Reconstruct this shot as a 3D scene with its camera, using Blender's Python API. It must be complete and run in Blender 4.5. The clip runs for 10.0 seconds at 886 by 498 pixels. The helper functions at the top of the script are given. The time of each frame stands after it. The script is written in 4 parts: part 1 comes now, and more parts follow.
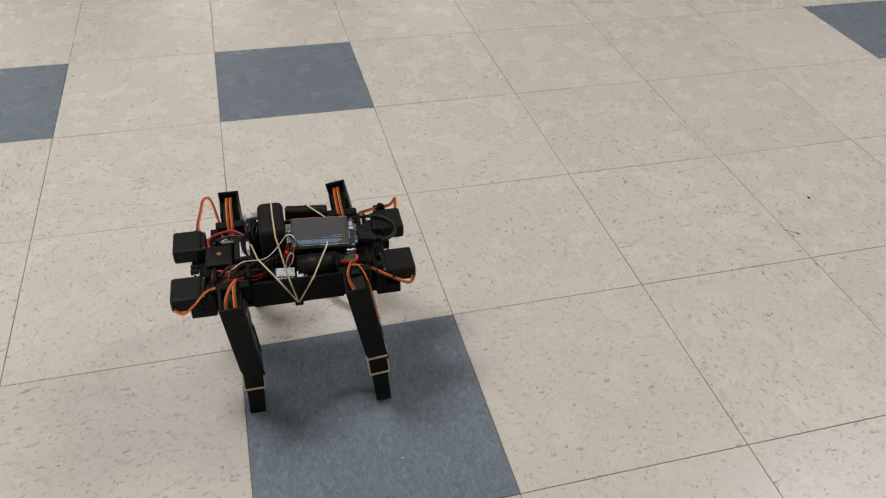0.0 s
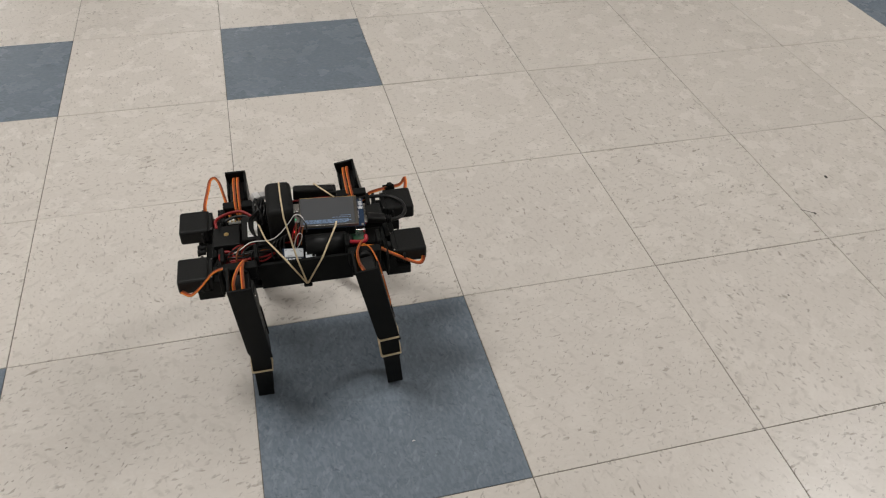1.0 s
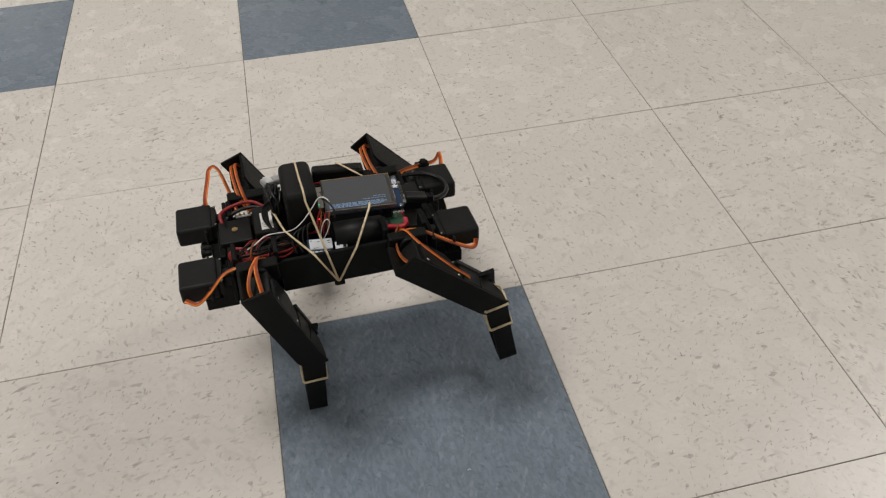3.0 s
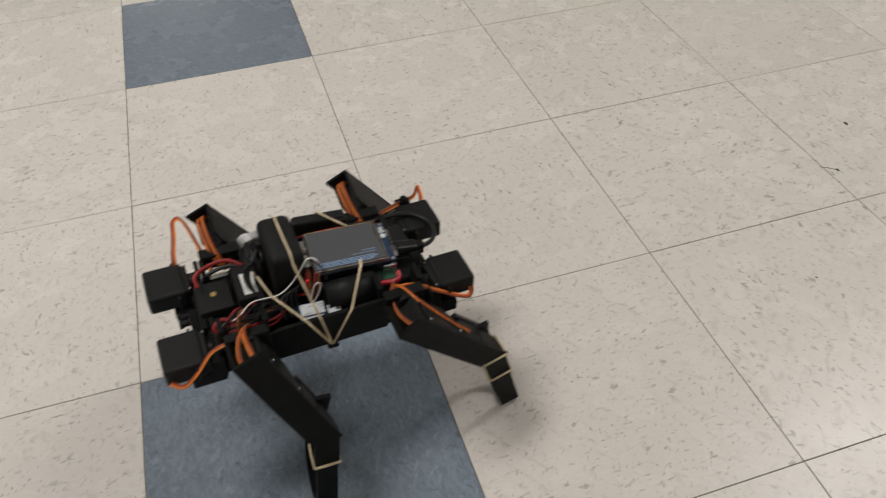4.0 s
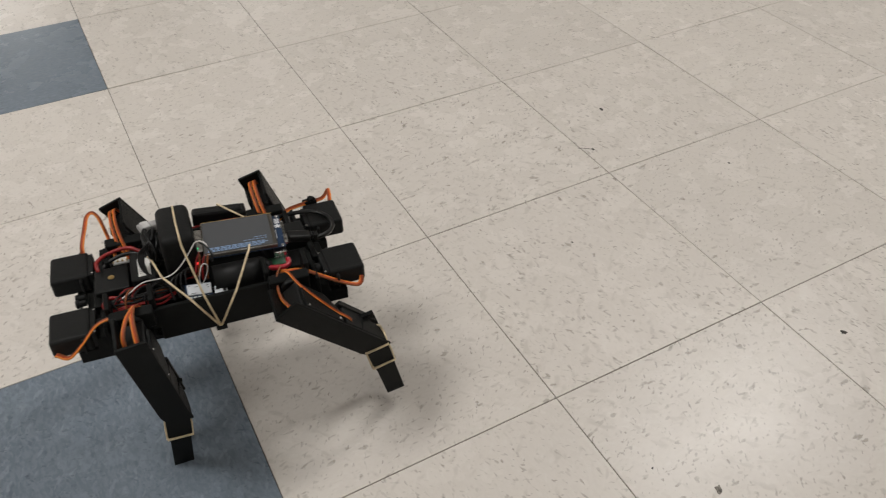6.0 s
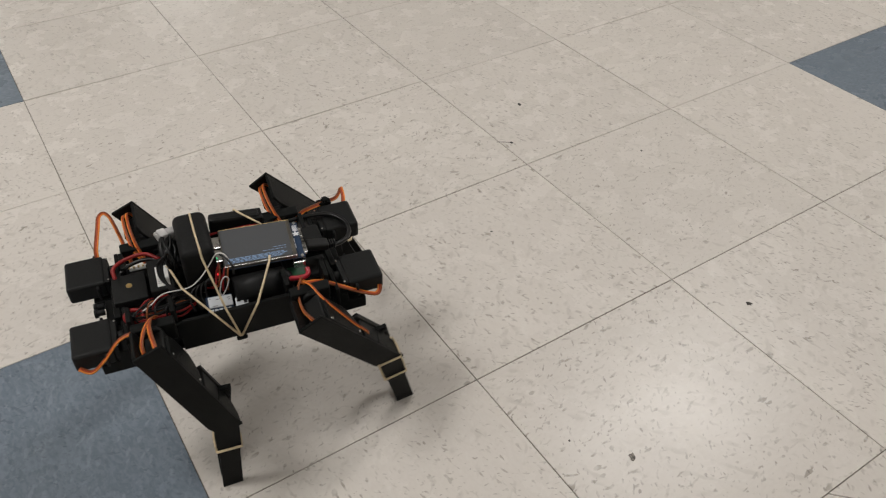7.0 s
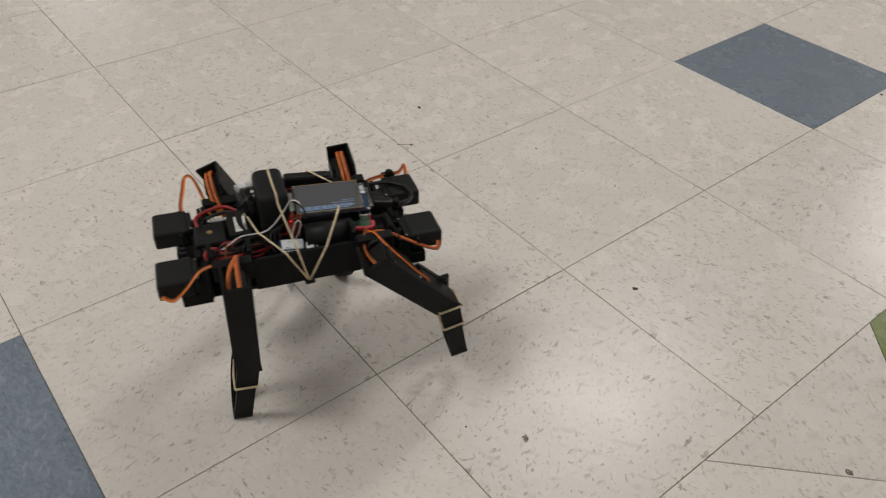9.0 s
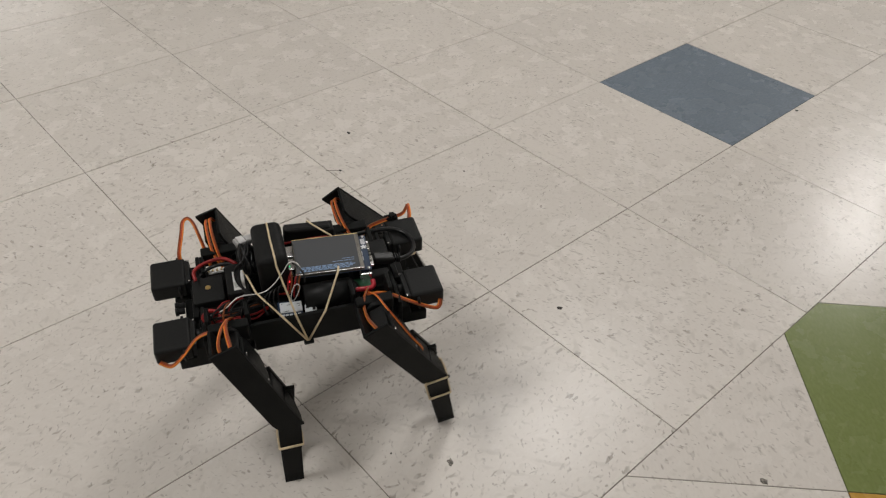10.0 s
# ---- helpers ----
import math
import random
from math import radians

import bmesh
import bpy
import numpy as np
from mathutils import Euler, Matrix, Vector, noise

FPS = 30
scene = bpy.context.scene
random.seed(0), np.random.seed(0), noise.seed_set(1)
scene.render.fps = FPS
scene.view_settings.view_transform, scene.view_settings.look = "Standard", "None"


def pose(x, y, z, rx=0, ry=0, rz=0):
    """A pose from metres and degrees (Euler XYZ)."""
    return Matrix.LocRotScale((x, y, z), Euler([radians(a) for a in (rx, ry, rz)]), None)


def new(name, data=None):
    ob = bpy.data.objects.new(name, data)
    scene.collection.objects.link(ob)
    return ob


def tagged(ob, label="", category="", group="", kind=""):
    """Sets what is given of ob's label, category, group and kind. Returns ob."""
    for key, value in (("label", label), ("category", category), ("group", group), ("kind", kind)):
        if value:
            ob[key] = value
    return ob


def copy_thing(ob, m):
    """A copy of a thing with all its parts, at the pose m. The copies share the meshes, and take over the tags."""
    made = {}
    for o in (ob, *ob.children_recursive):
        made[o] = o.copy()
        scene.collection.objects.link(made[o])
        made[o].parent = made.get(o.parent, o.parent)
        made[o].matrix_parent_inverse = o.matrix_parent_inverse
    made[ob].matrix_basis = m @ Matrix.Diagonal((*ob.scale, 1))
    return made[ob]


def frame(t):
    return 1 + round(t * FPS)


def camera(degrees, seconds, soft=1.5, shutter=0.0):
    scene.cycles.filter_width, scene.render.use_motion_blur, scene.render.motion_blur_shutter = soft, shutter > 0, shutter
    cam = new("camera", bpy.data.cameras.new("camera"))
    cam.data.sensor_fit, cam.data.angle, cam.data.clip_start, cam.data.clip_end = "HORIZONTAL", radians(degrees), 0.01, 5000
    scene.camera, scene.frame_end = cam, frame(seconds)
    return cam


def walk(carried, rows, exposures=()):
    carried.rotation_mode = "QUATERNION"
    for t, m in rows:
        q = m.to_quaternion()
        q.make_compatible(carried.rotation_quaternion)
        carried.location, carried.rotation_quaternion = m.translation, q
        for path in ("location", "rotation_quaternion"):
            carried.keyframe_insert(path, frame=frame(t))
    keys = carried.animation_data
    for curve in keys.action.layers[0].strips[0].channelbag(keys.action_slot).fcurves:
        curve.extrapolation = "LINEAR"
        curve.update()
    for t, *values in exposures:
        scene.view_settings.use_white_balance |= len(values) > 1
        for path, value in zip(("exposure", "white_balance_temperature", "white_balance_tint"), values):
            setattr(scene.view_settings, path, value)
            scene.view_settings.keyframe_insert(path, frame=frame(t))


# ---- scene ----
# ---------------------------------------------------------------- camera
cam = camera(59.3, 10.0, soft=1.15, shutter=0.3)
CAMERA_ROWS = (  # seconds, place, Euler turn
    (0, -0.2502, -0.7710, 0.8099, 49.747, -2.263, -14.707),
    (0.5, -0.2532, -0.7671, 0.8065, 49.015, -2.247, -14.553),
    (1, -0.2521, -0.7560, 0.7978, 48.267, -1.974, -14.319),
    (1.5, -0.2428, -0.7432, 0.7901, 47.404, -1.404, -13.897),
    (2, -0.2400, -0.6994, 0.7636, 46.452, -0.720, -13.440),
    (3.5, -0.2056, -0.5795, 0.6760, 44.886, 1.439, -13.928),
    (3.7, -0.1819, -0.5770, 0.6701, 45.602, 1.311, -16.054),
    (4, -0.1344, -0.5802, 0.6774, 45.881, 1.259, -17.830),
    (4.1, -0.1202, -0.5859, 0.6823, 45.800, 1.467, -18.351),
    (4.3, -0.1094, -0.5931, 0.6820, 46.045, 1.152, -19.430),
    (4.5, -0.1108, -0.6026, 0.6837, 46.407, 0.725, -20.901),
    (5, -0.0872, -0.6488, 0.6905, 46.866, 0.448, -23.698),
    (6.3, -0.0458, -0.7221, 0.6919, 48.394, 0.025, -29.917),
    (6.5, -0.0424, -0.7334, 0.6870, 48.663, -0.079, -30.914),
    (6.7, -0.0444, -0.7454, 0.6870, 48.928, -0.244, -31.718),
    (7, -0.0349, -0.7547, 0.6851, 48.896, -0.287, -32.850),
    (7.5, -0.0258, -0.7611, 0.6875, 49.046, -0.506, -34.560),
    (7.7, -0.0235, -0.7674, 0.6938, 48.673, -0.566, -35.427),
    (8, -0.0174, -0.7804, 0.6859, 48.842, -0.962, -36.001),
    (8.3, -0.0195, -0.7867, 0.6889, 48.764, -1.177, -36.863),
    (8.5, -0.0204, -0.7976, 0.6897, 48.952, -1.367, -37.018),
    (8.7, -0.0157, -0.7950, 0.6955, 48.778, -1.322, -37.422),
    (9, -0.0174, -0.8017, 0.6978, 49.421, -1.736, -38.313),
    (9.5, 0.0020, -0.8157, 0.7057, 50.141, -2.143, -40.161),
    (10, 0.0133, -0.8266, 0.7126, 50.795, -2.461, -41.943),
)
EXPOSURES = ((0, -0.03), (1.5, -0.07), (3.5, -0.02), (6.5, 0.02), (8.5, -0.08), (10, -0.08))
walk(cam, [(r[0], pose(*r[1:])) for r in CAMERA_ROWS], exposures=EXPOSURES)

# ---------------------------------------------------------------- world and light
world = bpy.data.worlds.new("world")
scene.world = world
world.use_nodes = True
world.node_tree.nodes["Background"].inputs[0].default_value = (0.75, 0.82, 0.9, 1)
world.node_tree.nodes["Background"].inputs[1].default_value = 0.03

CEILING = 2.7
# first four follow floor glints and shadows; y < -1 assumed, y = 9.2 added fill
LAMPS = [(-4.4, 0.45), (-1.2, 0.45), (2.4, 0.72), (5.6, 0.42), (-3.6, -2.8), (-0.6, -3.2), (2.4, -2.8), (-3.6, 9.2), (-0.6, 9.2), (2.4, 9.2)]
LAMP_POWER = 39.0
for x, y in LAMPS:
    data = bpy.data.lights.new("troffer_light", "AREA")
    # powers differ per panel only to set the brightness across the floor
    data.shape, data.size, data.size_y, data.energy, data.color = "RECTANGLE", 1.12, 0.52, LAMP_POWER * (0.36 if y < -1 else 0.15 if x < -4 else 1.1 if x < 0 else 1.4 if x > 5 else 0.89), (1.0, 0.976, 0.95)
    lamp = new("troffer_light", data)
    lamp.location = (x, y, CEILING - 0.03)


# ---------------------------------------------------------------- materials
class Nodes:
    """A small builder of node materials."""

    def __init__(self, name):
        self.material = bpy.data.materials.new(name)
        self.material.use_nodes = True
        self.tree = self.material.node_tree
        self.bsdf = self.tree.nodes["Principled BSDF"]

    def add(self, kind, **values):
        node = self.tree.nodes.new(kind)
        for key, value in values.items():
            if key in node.inputs:
                node.inputs[key].default_value = value
        return node

    def link(self, a, b):
        self.tree.links.new(a, b)

    def coords(self, scale=(1, 1, 1), turn=None):
        co = self.tree.nodes.new("ShaderNodeTexCoord")
        mp = self.tree.nodes.new("ShaderNodeMapping")
        mp.inputs["Scale"].default_value = scale
        if turn:
            mp.inputs["Rotation"].default_value = turn
        self.link(co.outputs["Object"], mp.inputs["Vector"])
        return mp.outputs["Vector"]

    def noise(self, vector, scale, detail=3.0, rough=0.5):
        n = self.add("ShaderNodeTexNoise", Scale=scale, Detail=detail, Roughness=rough)
        self.link(vector, n.inputs["Vector"])
        return n.outputs["Fac"]

    def ramp(self, fac, low, high):
        n = self.tree.nodes.new("ShaderNodeMapRange")
        n.interpolation_type = "SMOOTHSTEP"
        n.inputs["From Min"].default_value, n.inputs["From Max"].default_value = low, high
        self.link(fac, n.inputs["Value"])
        return n.outputs["Result"]

    def mix(self, fac, a, b, mode="MIX"):
        n = self.tree.nodes.new("ShaderNodeMix")
        n.data_type, n.blend_type = "RGBA", mode
        for value, socket in ((fac, n.inputs[0]), (a, n.inputs[6]), (b, n.inputs[7])):
            if isinstance(value, (int, float)):
                socket.default_value = value
            elif isinstance(value, tuple):
                socket.default_value = (*value, 1)
            else:
                self.link(value, socket)
        return n.outputs[2]

    def math(self, op, a, b=0.0):
        n = self.tree.nodes.new("ShaderNodeMath")
        n.operation = op
        for value, socket in ((a, n.inputs[0]), (b, n.inputs[1])):
            if isinstance(value, (int, float)):
                socket.default_value = value
            else:
                self.link(value, socket)
        return n.outputs[0]

    def bump(self, height, strength, distance=0.001):
        n = self.add("ShaderNodeBump", Strength=strength, Distance=distance)
        self.link(height, n.inputs["Height"])
        self.link(n.outputs["Normal"], self.bsdf.inputs["Normal"])

    def done(self, colour=None, rough=None, metal=0.0, specular=0.5):
        for key, value in (("Base Color", colour), ("Roughness", rough)):
            if value is None:
                continue
            if isinstance(value, tuple):
                self.bsdf.inputs[key].default_value = (*value, 1)
            elif isinstance(value, (int, float)):
                self.bsdf.inputs[key].default_value = value
            else:
                self.link(value, self.bsdf.inputs[key])
        self.bsdf.inputs["Metallic"].default_value = metal
        self.bsdf.inputs["Specular IOR Level"].default_value = specular
        return self.material


def tile_material(name, base, dark, light, amount, rough=0.265, vary=0.018, mottle=0.06):
    """Vinyl composition tile: a plain ground with short chips drawn out along the tile's own x."""
    n = Nodes(name)
    v = n.coords()
    info = n.tree.nodes.new("ShaderNodeObjectInfo")
    shift = n.tree.nodes.new("ShaderNodeVectorMath")
    shift.operation = "MULTIPLY_ADD"
    n.link(info.outputs["Random"], shift.inputs[0])
    shift.inputs[1].default_value = (37.0, 53.0, 11.0)
    n.link(v, shift.inputs[2])
    v = shift.outputs["Vector"]
    warp = n.add("ShaderNodeTexNoise", Scale=30.0, Detail=2.0)
    n.link(v, warp.inputs["Vector"])
    bend = n.tree.nodes.new("ShaderNodeVectorMath")
    bend.operation = "MULTIPLY_ADD"
    n.link(warp.outputs["Color"], bend.inputs[0])
    bend.inputs[1].default_value = (0.012, 0.012, 0.0)
    n.link(v, bend.inputs[2])

    def chips(sx, sy, low, high, turn=0.0):
        m = n.tree.nodes.new("ShaderNodeMapping")
        m.vector_type = "TEXTURE"
        m.inputs["Rotation"].default_value = (0, 0, turn)
        m.inputs["Scale"].default_value = (1 / sx, 1 / sy, 1)
        n.link(bend.outputs["Vector"], m.inputs["Vector"])
        return n.ramp(n.noise(m.outputs["Vector"], 1.0, 1.5, 0.45), low, high)

    # clusters: the chips lie thicker in some patches than in others
    crowd = n.math("ADD", n.math("MULTIPLY", n.ramp(n.noise(v, 26.0, 2.0), 0.36, 0.64), 0.55), 0.5)
    fade = n.math("ADD", n.math("MULTIPLY", n.ramp(n.noise(v, 95.0, 1.0), 0.35, 0.65), 0.65), 0.35)
    strong = n.math("MULTIPLY", crowd, fade)
    a = chips(78, 170, 0.615, 0.70, 0.15)
    b = chips(150, 270, 0.625, 0.70, 1.0)
    e = chips(52, 100, 0.58, 0.74, -0.9)
    c = chips(70, 150, 0.60, 0.70, -0.5)
    grain = chips(130, 260, 0.32, 0.70, 0.1)
    fine = chips(300, 440, 0.32, 0.70, 0.7)
    cloud = n.noise(v, 5.0, 2.0)
    col = n.mix(n.ramp(cloud, 0.3, 0.7), tuple(x * (1 - vary) for x in base), tuple(min(1, x * (1 + vary)) for x in base))
    col = n.mix(n.math("MULTIPLY", n.math("ADD", n.math("MULTIPLY", grain, 0.80), n.math("MULTIPLY", fine, 0.20)), mottle), col, light)
    col = n.mix(n.math("MULTIPLY", n.math("SUBTRACT", 1.0, n.math("MULTIPLY", grain, 1.5)), mottle * 0.5), col, dark)
    col = n.mix(n.math("MULTIPLY", c, 0.38 * amount if mottle > 0.1 else 0.14), col, light)
    col = n.mix(n.math("MULTIPLY", e, 0.20 * amount), col, dark)
    col = n.mix(n.math("MULTIPLY", n.math("MULTIPLY", a, strong), 0.72 * amount), col, dark)
    col = n.mix(n.math("MULTIPLY", n.math("MULTIPLY", b, strong), 0.62 * amount), col, tuple(x * 0.8 for x in dark))
    grime = n.ramp(n.noise(v, 3.1, 5.0, 0.6), 0.45, 0.8)
    col = n.mix(n.math("MULTIPLY", grime, 0.04), col, tuple(x * 0.72 for x in base))
    hsv = n.tree.nodes.new("ShaderNodeHueSaturation")
    n.link(n.math("MULTIPLY_ADD", info.outputs["Random"], 0.05), hsv.inputs["Value"])
    hsv.inputs["Value"].links[0].from_node.inputs[2].default_value = 0.975
    n.link(col, hsv.inputs["Color"])
    # worn wax: duller and glossier patches, a slight orange peel and long soft waves
    r = n.math("ADD", n.math("MULTIPLY", n.noise(v, 14.0, 5.0, 0.6), 0.20), rough - 0.10)
    n.bump(n.math("ADD", n.math("MULTIPLY", n.noise(v, 55.0, 3.0), 0.35), n.noise(v, 9.0, 1.0)), 0.15, 0.0016)
    return n.done(hsv.outputs["Color"], r, specular=0.21)


TILE_CREAM = tile_material("vinyl_cream", (0.60, 0.56, 0.512), (0.27, 0.24, 0.205), (0.70, 0.68, 0.64), 1.0)
TILE_BLUE = tile_material("vinyl_blue", (0.150, 0.182, 0.218), (0.095, 0.120, 0.150), (0.29, 0.325, 0.36), 0.8, vary=0.03, mottle=0.24)
TILE_GREEN = tile_material("vinyl_green", (0.155, 0.19, 0.06), (0.11, 0.14, 0.045), (0.30, 0.32, 0.16), 0.5, mottle=0.15)
TILE_ORANGE = tile_material("vinyl_orange", (0.42, 0.24, 0.05), (0.30, 0.16, 0.03), (0.5, 0.33, 0.12), 0.5)


def plain(name, colour, rough, metal=0.0, grain=0.0, scale=400.0, specular=0.5, vary=0.15):
    n = Nodes(name)
    v = n.coords()
    col = n.mix(n.ramp(n.noise(v, scale * 0.2, 4.0), 0.3, 0.7), tuple(x * (1 - vary) for x in colour), tuple(min(1, x * (1 + vary)) for x in colour))
    r = n.math("ADD", n.math("MULTIPLY", n.noise(v, scale * 0.35, 3.0), 0.2), max(0.02, rough - 0.1))
    if grain:
        n.bump(n.noise(v, scale, 2.0), grain, 0.0004)
    return n.done(col, r, metal, specular)


def printed(name, colour, rough):
    """3D-printed plastic: fine layer lines across z."""
    n = Nodes(name)
    v = n.coords()
    w = n.add("ShaderNodeTexWave", Scale=620.0, Distortion=0.6, Detail=1.0)
    w.wave_type, w.bands_direction = "BANDS", "Z"
    n.link(v, w.inputs["Vector"])
    n.bump(w.outputs["Fac"], 0.22, 0.0003)
    col = n.mix(n.ramp(n.noise(v, 60.0, 4.0), 0.3, 0.75), colour, tuple(x * 1.5 for x in colour))
    return n.done(col, n.math("ADD", n.math("MULTIPLY", n.noise(v, 45.0, 3.0), 0.2), rough - 0.1), specular=0.09)


BLACK_PRINT = printed("black_printed_plastic", (0.0058, 0.0062, 0.0060), 0.46)
BLACK_SERVO = plain("black_servo_plastic", (0.0086, 0.0089, 0.0087), 0.50, grain=0.25, scale=2500, specular=0.18)
BLACK_GLOSS = plain("black_shrink_wrap", (0.0075, 0.0078, 0.0078), 0.46, grain=0.45, scale=140, specular=0.17)
BLACK_MATTE = plain("black_rubberised_case", (0.0085, 0.0087, 0.0086), 0.55, grain=0.15, scale=1500, specular=0.16)
BLACK_CABLE = plain("black_cable_sheath", (0.007, 0.007, 0.007), 0.38, specular=0.3)
RUBBER = plain("tan_rubber_band", (0.62, 0.50, 0.32), 0.5, grain=0.2, scale=900)
ORANGE = plain("orange_wire", (0.68, 0.215, 0.028), 0.42, specular=0.3)
BROWN = plain("brown_wire", (0.22, 0.065, 0.02), 0.42, specular=0.3)
LEAD_RED = plain("dark_red_lead", (0.40, 0.055, 0.018), 0.42, specular=0.3)
REDWIRE = plain("red_wire", (0.235, 0.014, 0.013), 0.42, specular=0.3)
WHITEWIRE = plain("white_wire", (0.72, 0.70, 0.68), 0.4)
RED_PLASTIC = plain("red_plastic", (0.34, 0.010, 0.022), 0.35)
BRASS = plain("brass", (0.75, 0.55, 0.24), 0.32, 1.0)
STEEL = plain("bright_steel", (0.72, 0.72, 0.72), 0.25, 1.0)
FRAME = plain("dark_metal_bezel", (0.20, 0.19, 0.17), 0.38, 1.0)
LABEL = plain("glossy_pale_label", (0.66, 0.69, 0.72), 0.17, grain=0.15, scale=120, specular=0.7)
SILVER = plain("silver_foil_label", (0.78, 0.80, 0.82), 0.16, 0.9, grain=0.3, scale=120)
WHITE = plain("white_plastic", (0.75, 0.74, 0.72), 0.4)
PALE = plain("pale_nylon", (0.50, 0.49, 0.48), 0.45)
SLEEVE = plain("milky_shrink_sleeve", (0.34, 0.33, 0.325), 0.4)
PCB_BLUE = plain("blue_circuit_board", (0.007, 0.026, 0.066), 0.4)
PCB_GREEN = plain("green_circuit_board", (0.012, 0.058, 0.026), 0.4)
TEXTGREY = plain("pale_print", (0.75, 0.76, 0.78), 0.5)


def emitter(name, colour, strength):
    n = Nodes(name)
    n.bsdf.inputs["Emission Color"].default_value = (*colour, 1)
    n.bsdf.inputs["Emission Strength"].default_value = strength
    return n.done((0.02, 0.02, 0.02), 0.3)


def screen_material():
    n = Nodes("display_glass")
    n.bsdf.inputs["Emission Color"].default_value = (0.36, 0.365, 0.37, 1)
    n.bsdf.inputs["Emission Strength"].default_value = 0.1
    return n.done((0.035, 0.036, 0.038), 0.14, specular=0.4)


SCREEN = screen_material()
SCREEN_TEXT = emitter("lit_screen_text", (0.35, 0.55, 0.85), 0.42)
LED_RED = emitter("red_indicator", (1.0, 0.03, 0.03), 2.2)
LED_GREEN = emitter("green_indicator", (0.05, 1.0, 0.35), 0.8)
DIFFUSER = emitter("lit_diffuser", (1.0, 0.976, 0.95), 3.0)
WALL_PAINT = plain("wall_paint", (0.36, 0.35, 0.325), 0.7, grain=0.1, scale=90, vary=0.03)
CEILING_PAINT = plain("ceiling_board", (0.50, 0.49, 0.47), 0.85, grain=0.3, scale=60, vary=0.04)
JOINT = plain("tile_joint_dirt", (0.145, 0.128, 0.105), 0.8, vary=0.3)
DIRT = plain("dark_dirt", (0.04, 0.035, 0.03), 0.8, vary=0.4)
SCUFF = plain("grey_scuff", (0.16, 0.145, 0.125), 0.7, scale=2500, vary=0.7)


# ---------------------------------------------------------------- mesh helpers
def mesh_object(name, bm, materials, parent=None, label=""):
    data = bpy.data.meshes.new(name)
    bm.normal_update()
    bm.to_mesh(data)
    bm.free()
    for m in materials if isinstance(materials, (list, tuple)) else [materials]:
        data.materials.append(m)
    ob = new(name, data)
    if parent:
        ob.parent = parent
    if label:
        ob["label"] = label
    return ob


def part(name, bm, material, parent, label=""):
    return mesh_object(name, bm, material, parent, label)


def block(bm, lo, hi, bevel=0.0, segments=2, m=None, index=0, smooth=False):
    """A bevelled box from corner to corner, added to bm."""
    c = [(a + b) / 2 for a, b in zip(lo, hi)]
    s = [abs(b - a) for a, b in zip(lo, hi)]
    made = bmesh.ops.create_cube(bm, size=1.0)["verts"]
    bmesh.ops.scale(bm, vec=s, verts=made)
    bmesh.ops.translate(bm, vec=c, verts=made)
    edges = list({e for v in made for e in v.link_edges})
    faces = list({f for v in made for f in v.link_faces})
    if bevel:
        out = bmesh.ops.bevel(bm, geom=edges, offset=bevel, segments=segments, profile=0.5, affect="EDGES")
        faces = list({f for v in out["verts"] for f in v.link_faces} | {f for f in faces if f.is_valid})
    verts = list({v for f in faces for v in f.verts})
    for f in faces:
        f.material_index = index
        f.smooth = smooth
    if m:
        bmesh.ops.transform(bm, matrix=m, verts=verts)
    return verts


def cylinder(bm, radius, lo, hi, m=None, segments=20, index=0, top=None):
    """A capped cylinder along z from lo to hi, added to bm."""
    made = bmesh.ops.create_cone(bm, cap_ends=True, segments=segments, radius1=radius, radius2=top if top is not None else radius, depth=hi - lo)["verts"]
    bmesh.ops.translate(bm, vec=(0, 0, (lo + hi) / 2), verts=made)
    for f in {f for v in made for f in v.link_faces}:
        f.material_index = index
        f.smooth = len(f.verts) == 4
    if m:
        bmesh.ops.transform(bm, matrix=m, verts=made)
    return made


def spline(points, steps=8):
    """Catmull-Rom through points."""
    p = [Vector(q) for q in points]
    p = [p[0] * 2 - p[1]] + p + [p[-1] * 2 - p[-2]]
    out = []
    for a, b, c, d in zip(p, p[1:], p[2:], p[3:]):
        for k in range(steps):
            t = k / steps
            out.append(0.5 * (2 * b + (c - a) * t + (2 * a - 5 * b + 4 * c - d) * t * t + (3 * b - a - 3 * c + d) * t ** 3))
    out.append(p[-2])
    return out


def tube(bm, points, radius, sides=8, index=0, steps=8, flat=1.0, up=(0, 0, 1), smooth=True):
    """A tube (or, with flat below 1, a strap) swept along a spline through points."""
    path = spline(points, steps) if steps else [Vector(q) for q in points]
    rings, side = [], None
    for i, q in enumerate(path):
        d = (path[min(i + 1, len(path) - 1)] - path[max(i - 1, 0)]).normalized()
        if side is None:
            side = d.cross(Vector(up))
            side = side.normalized() if side.length > 1e-4 else d.orthogonal().normalized()
        side = (side - d * side.dot(d)).normalized()
        other = d.cross(side)
        rings.append([bm.verts.new(q + side * math.cos(a) * radius + other * math.sin(a) * radius * flat)
                      for a in (2 * math.pi * k / sides for k in range(sides))])
    for a, b in zip(rings, rings[1:]):
        for k in range(sides):
            f = bm.faces.new((a[k], a[(k + 1) % sides], b[(k + 1) % sides], b[k]))
            f.smooth, f.material_index = smooth, index
    for ring, turn in ((rings[0], -1), (rings[-1], 1)):
        f = bm.faces.new(ring[::turn])
        f.material_index = index


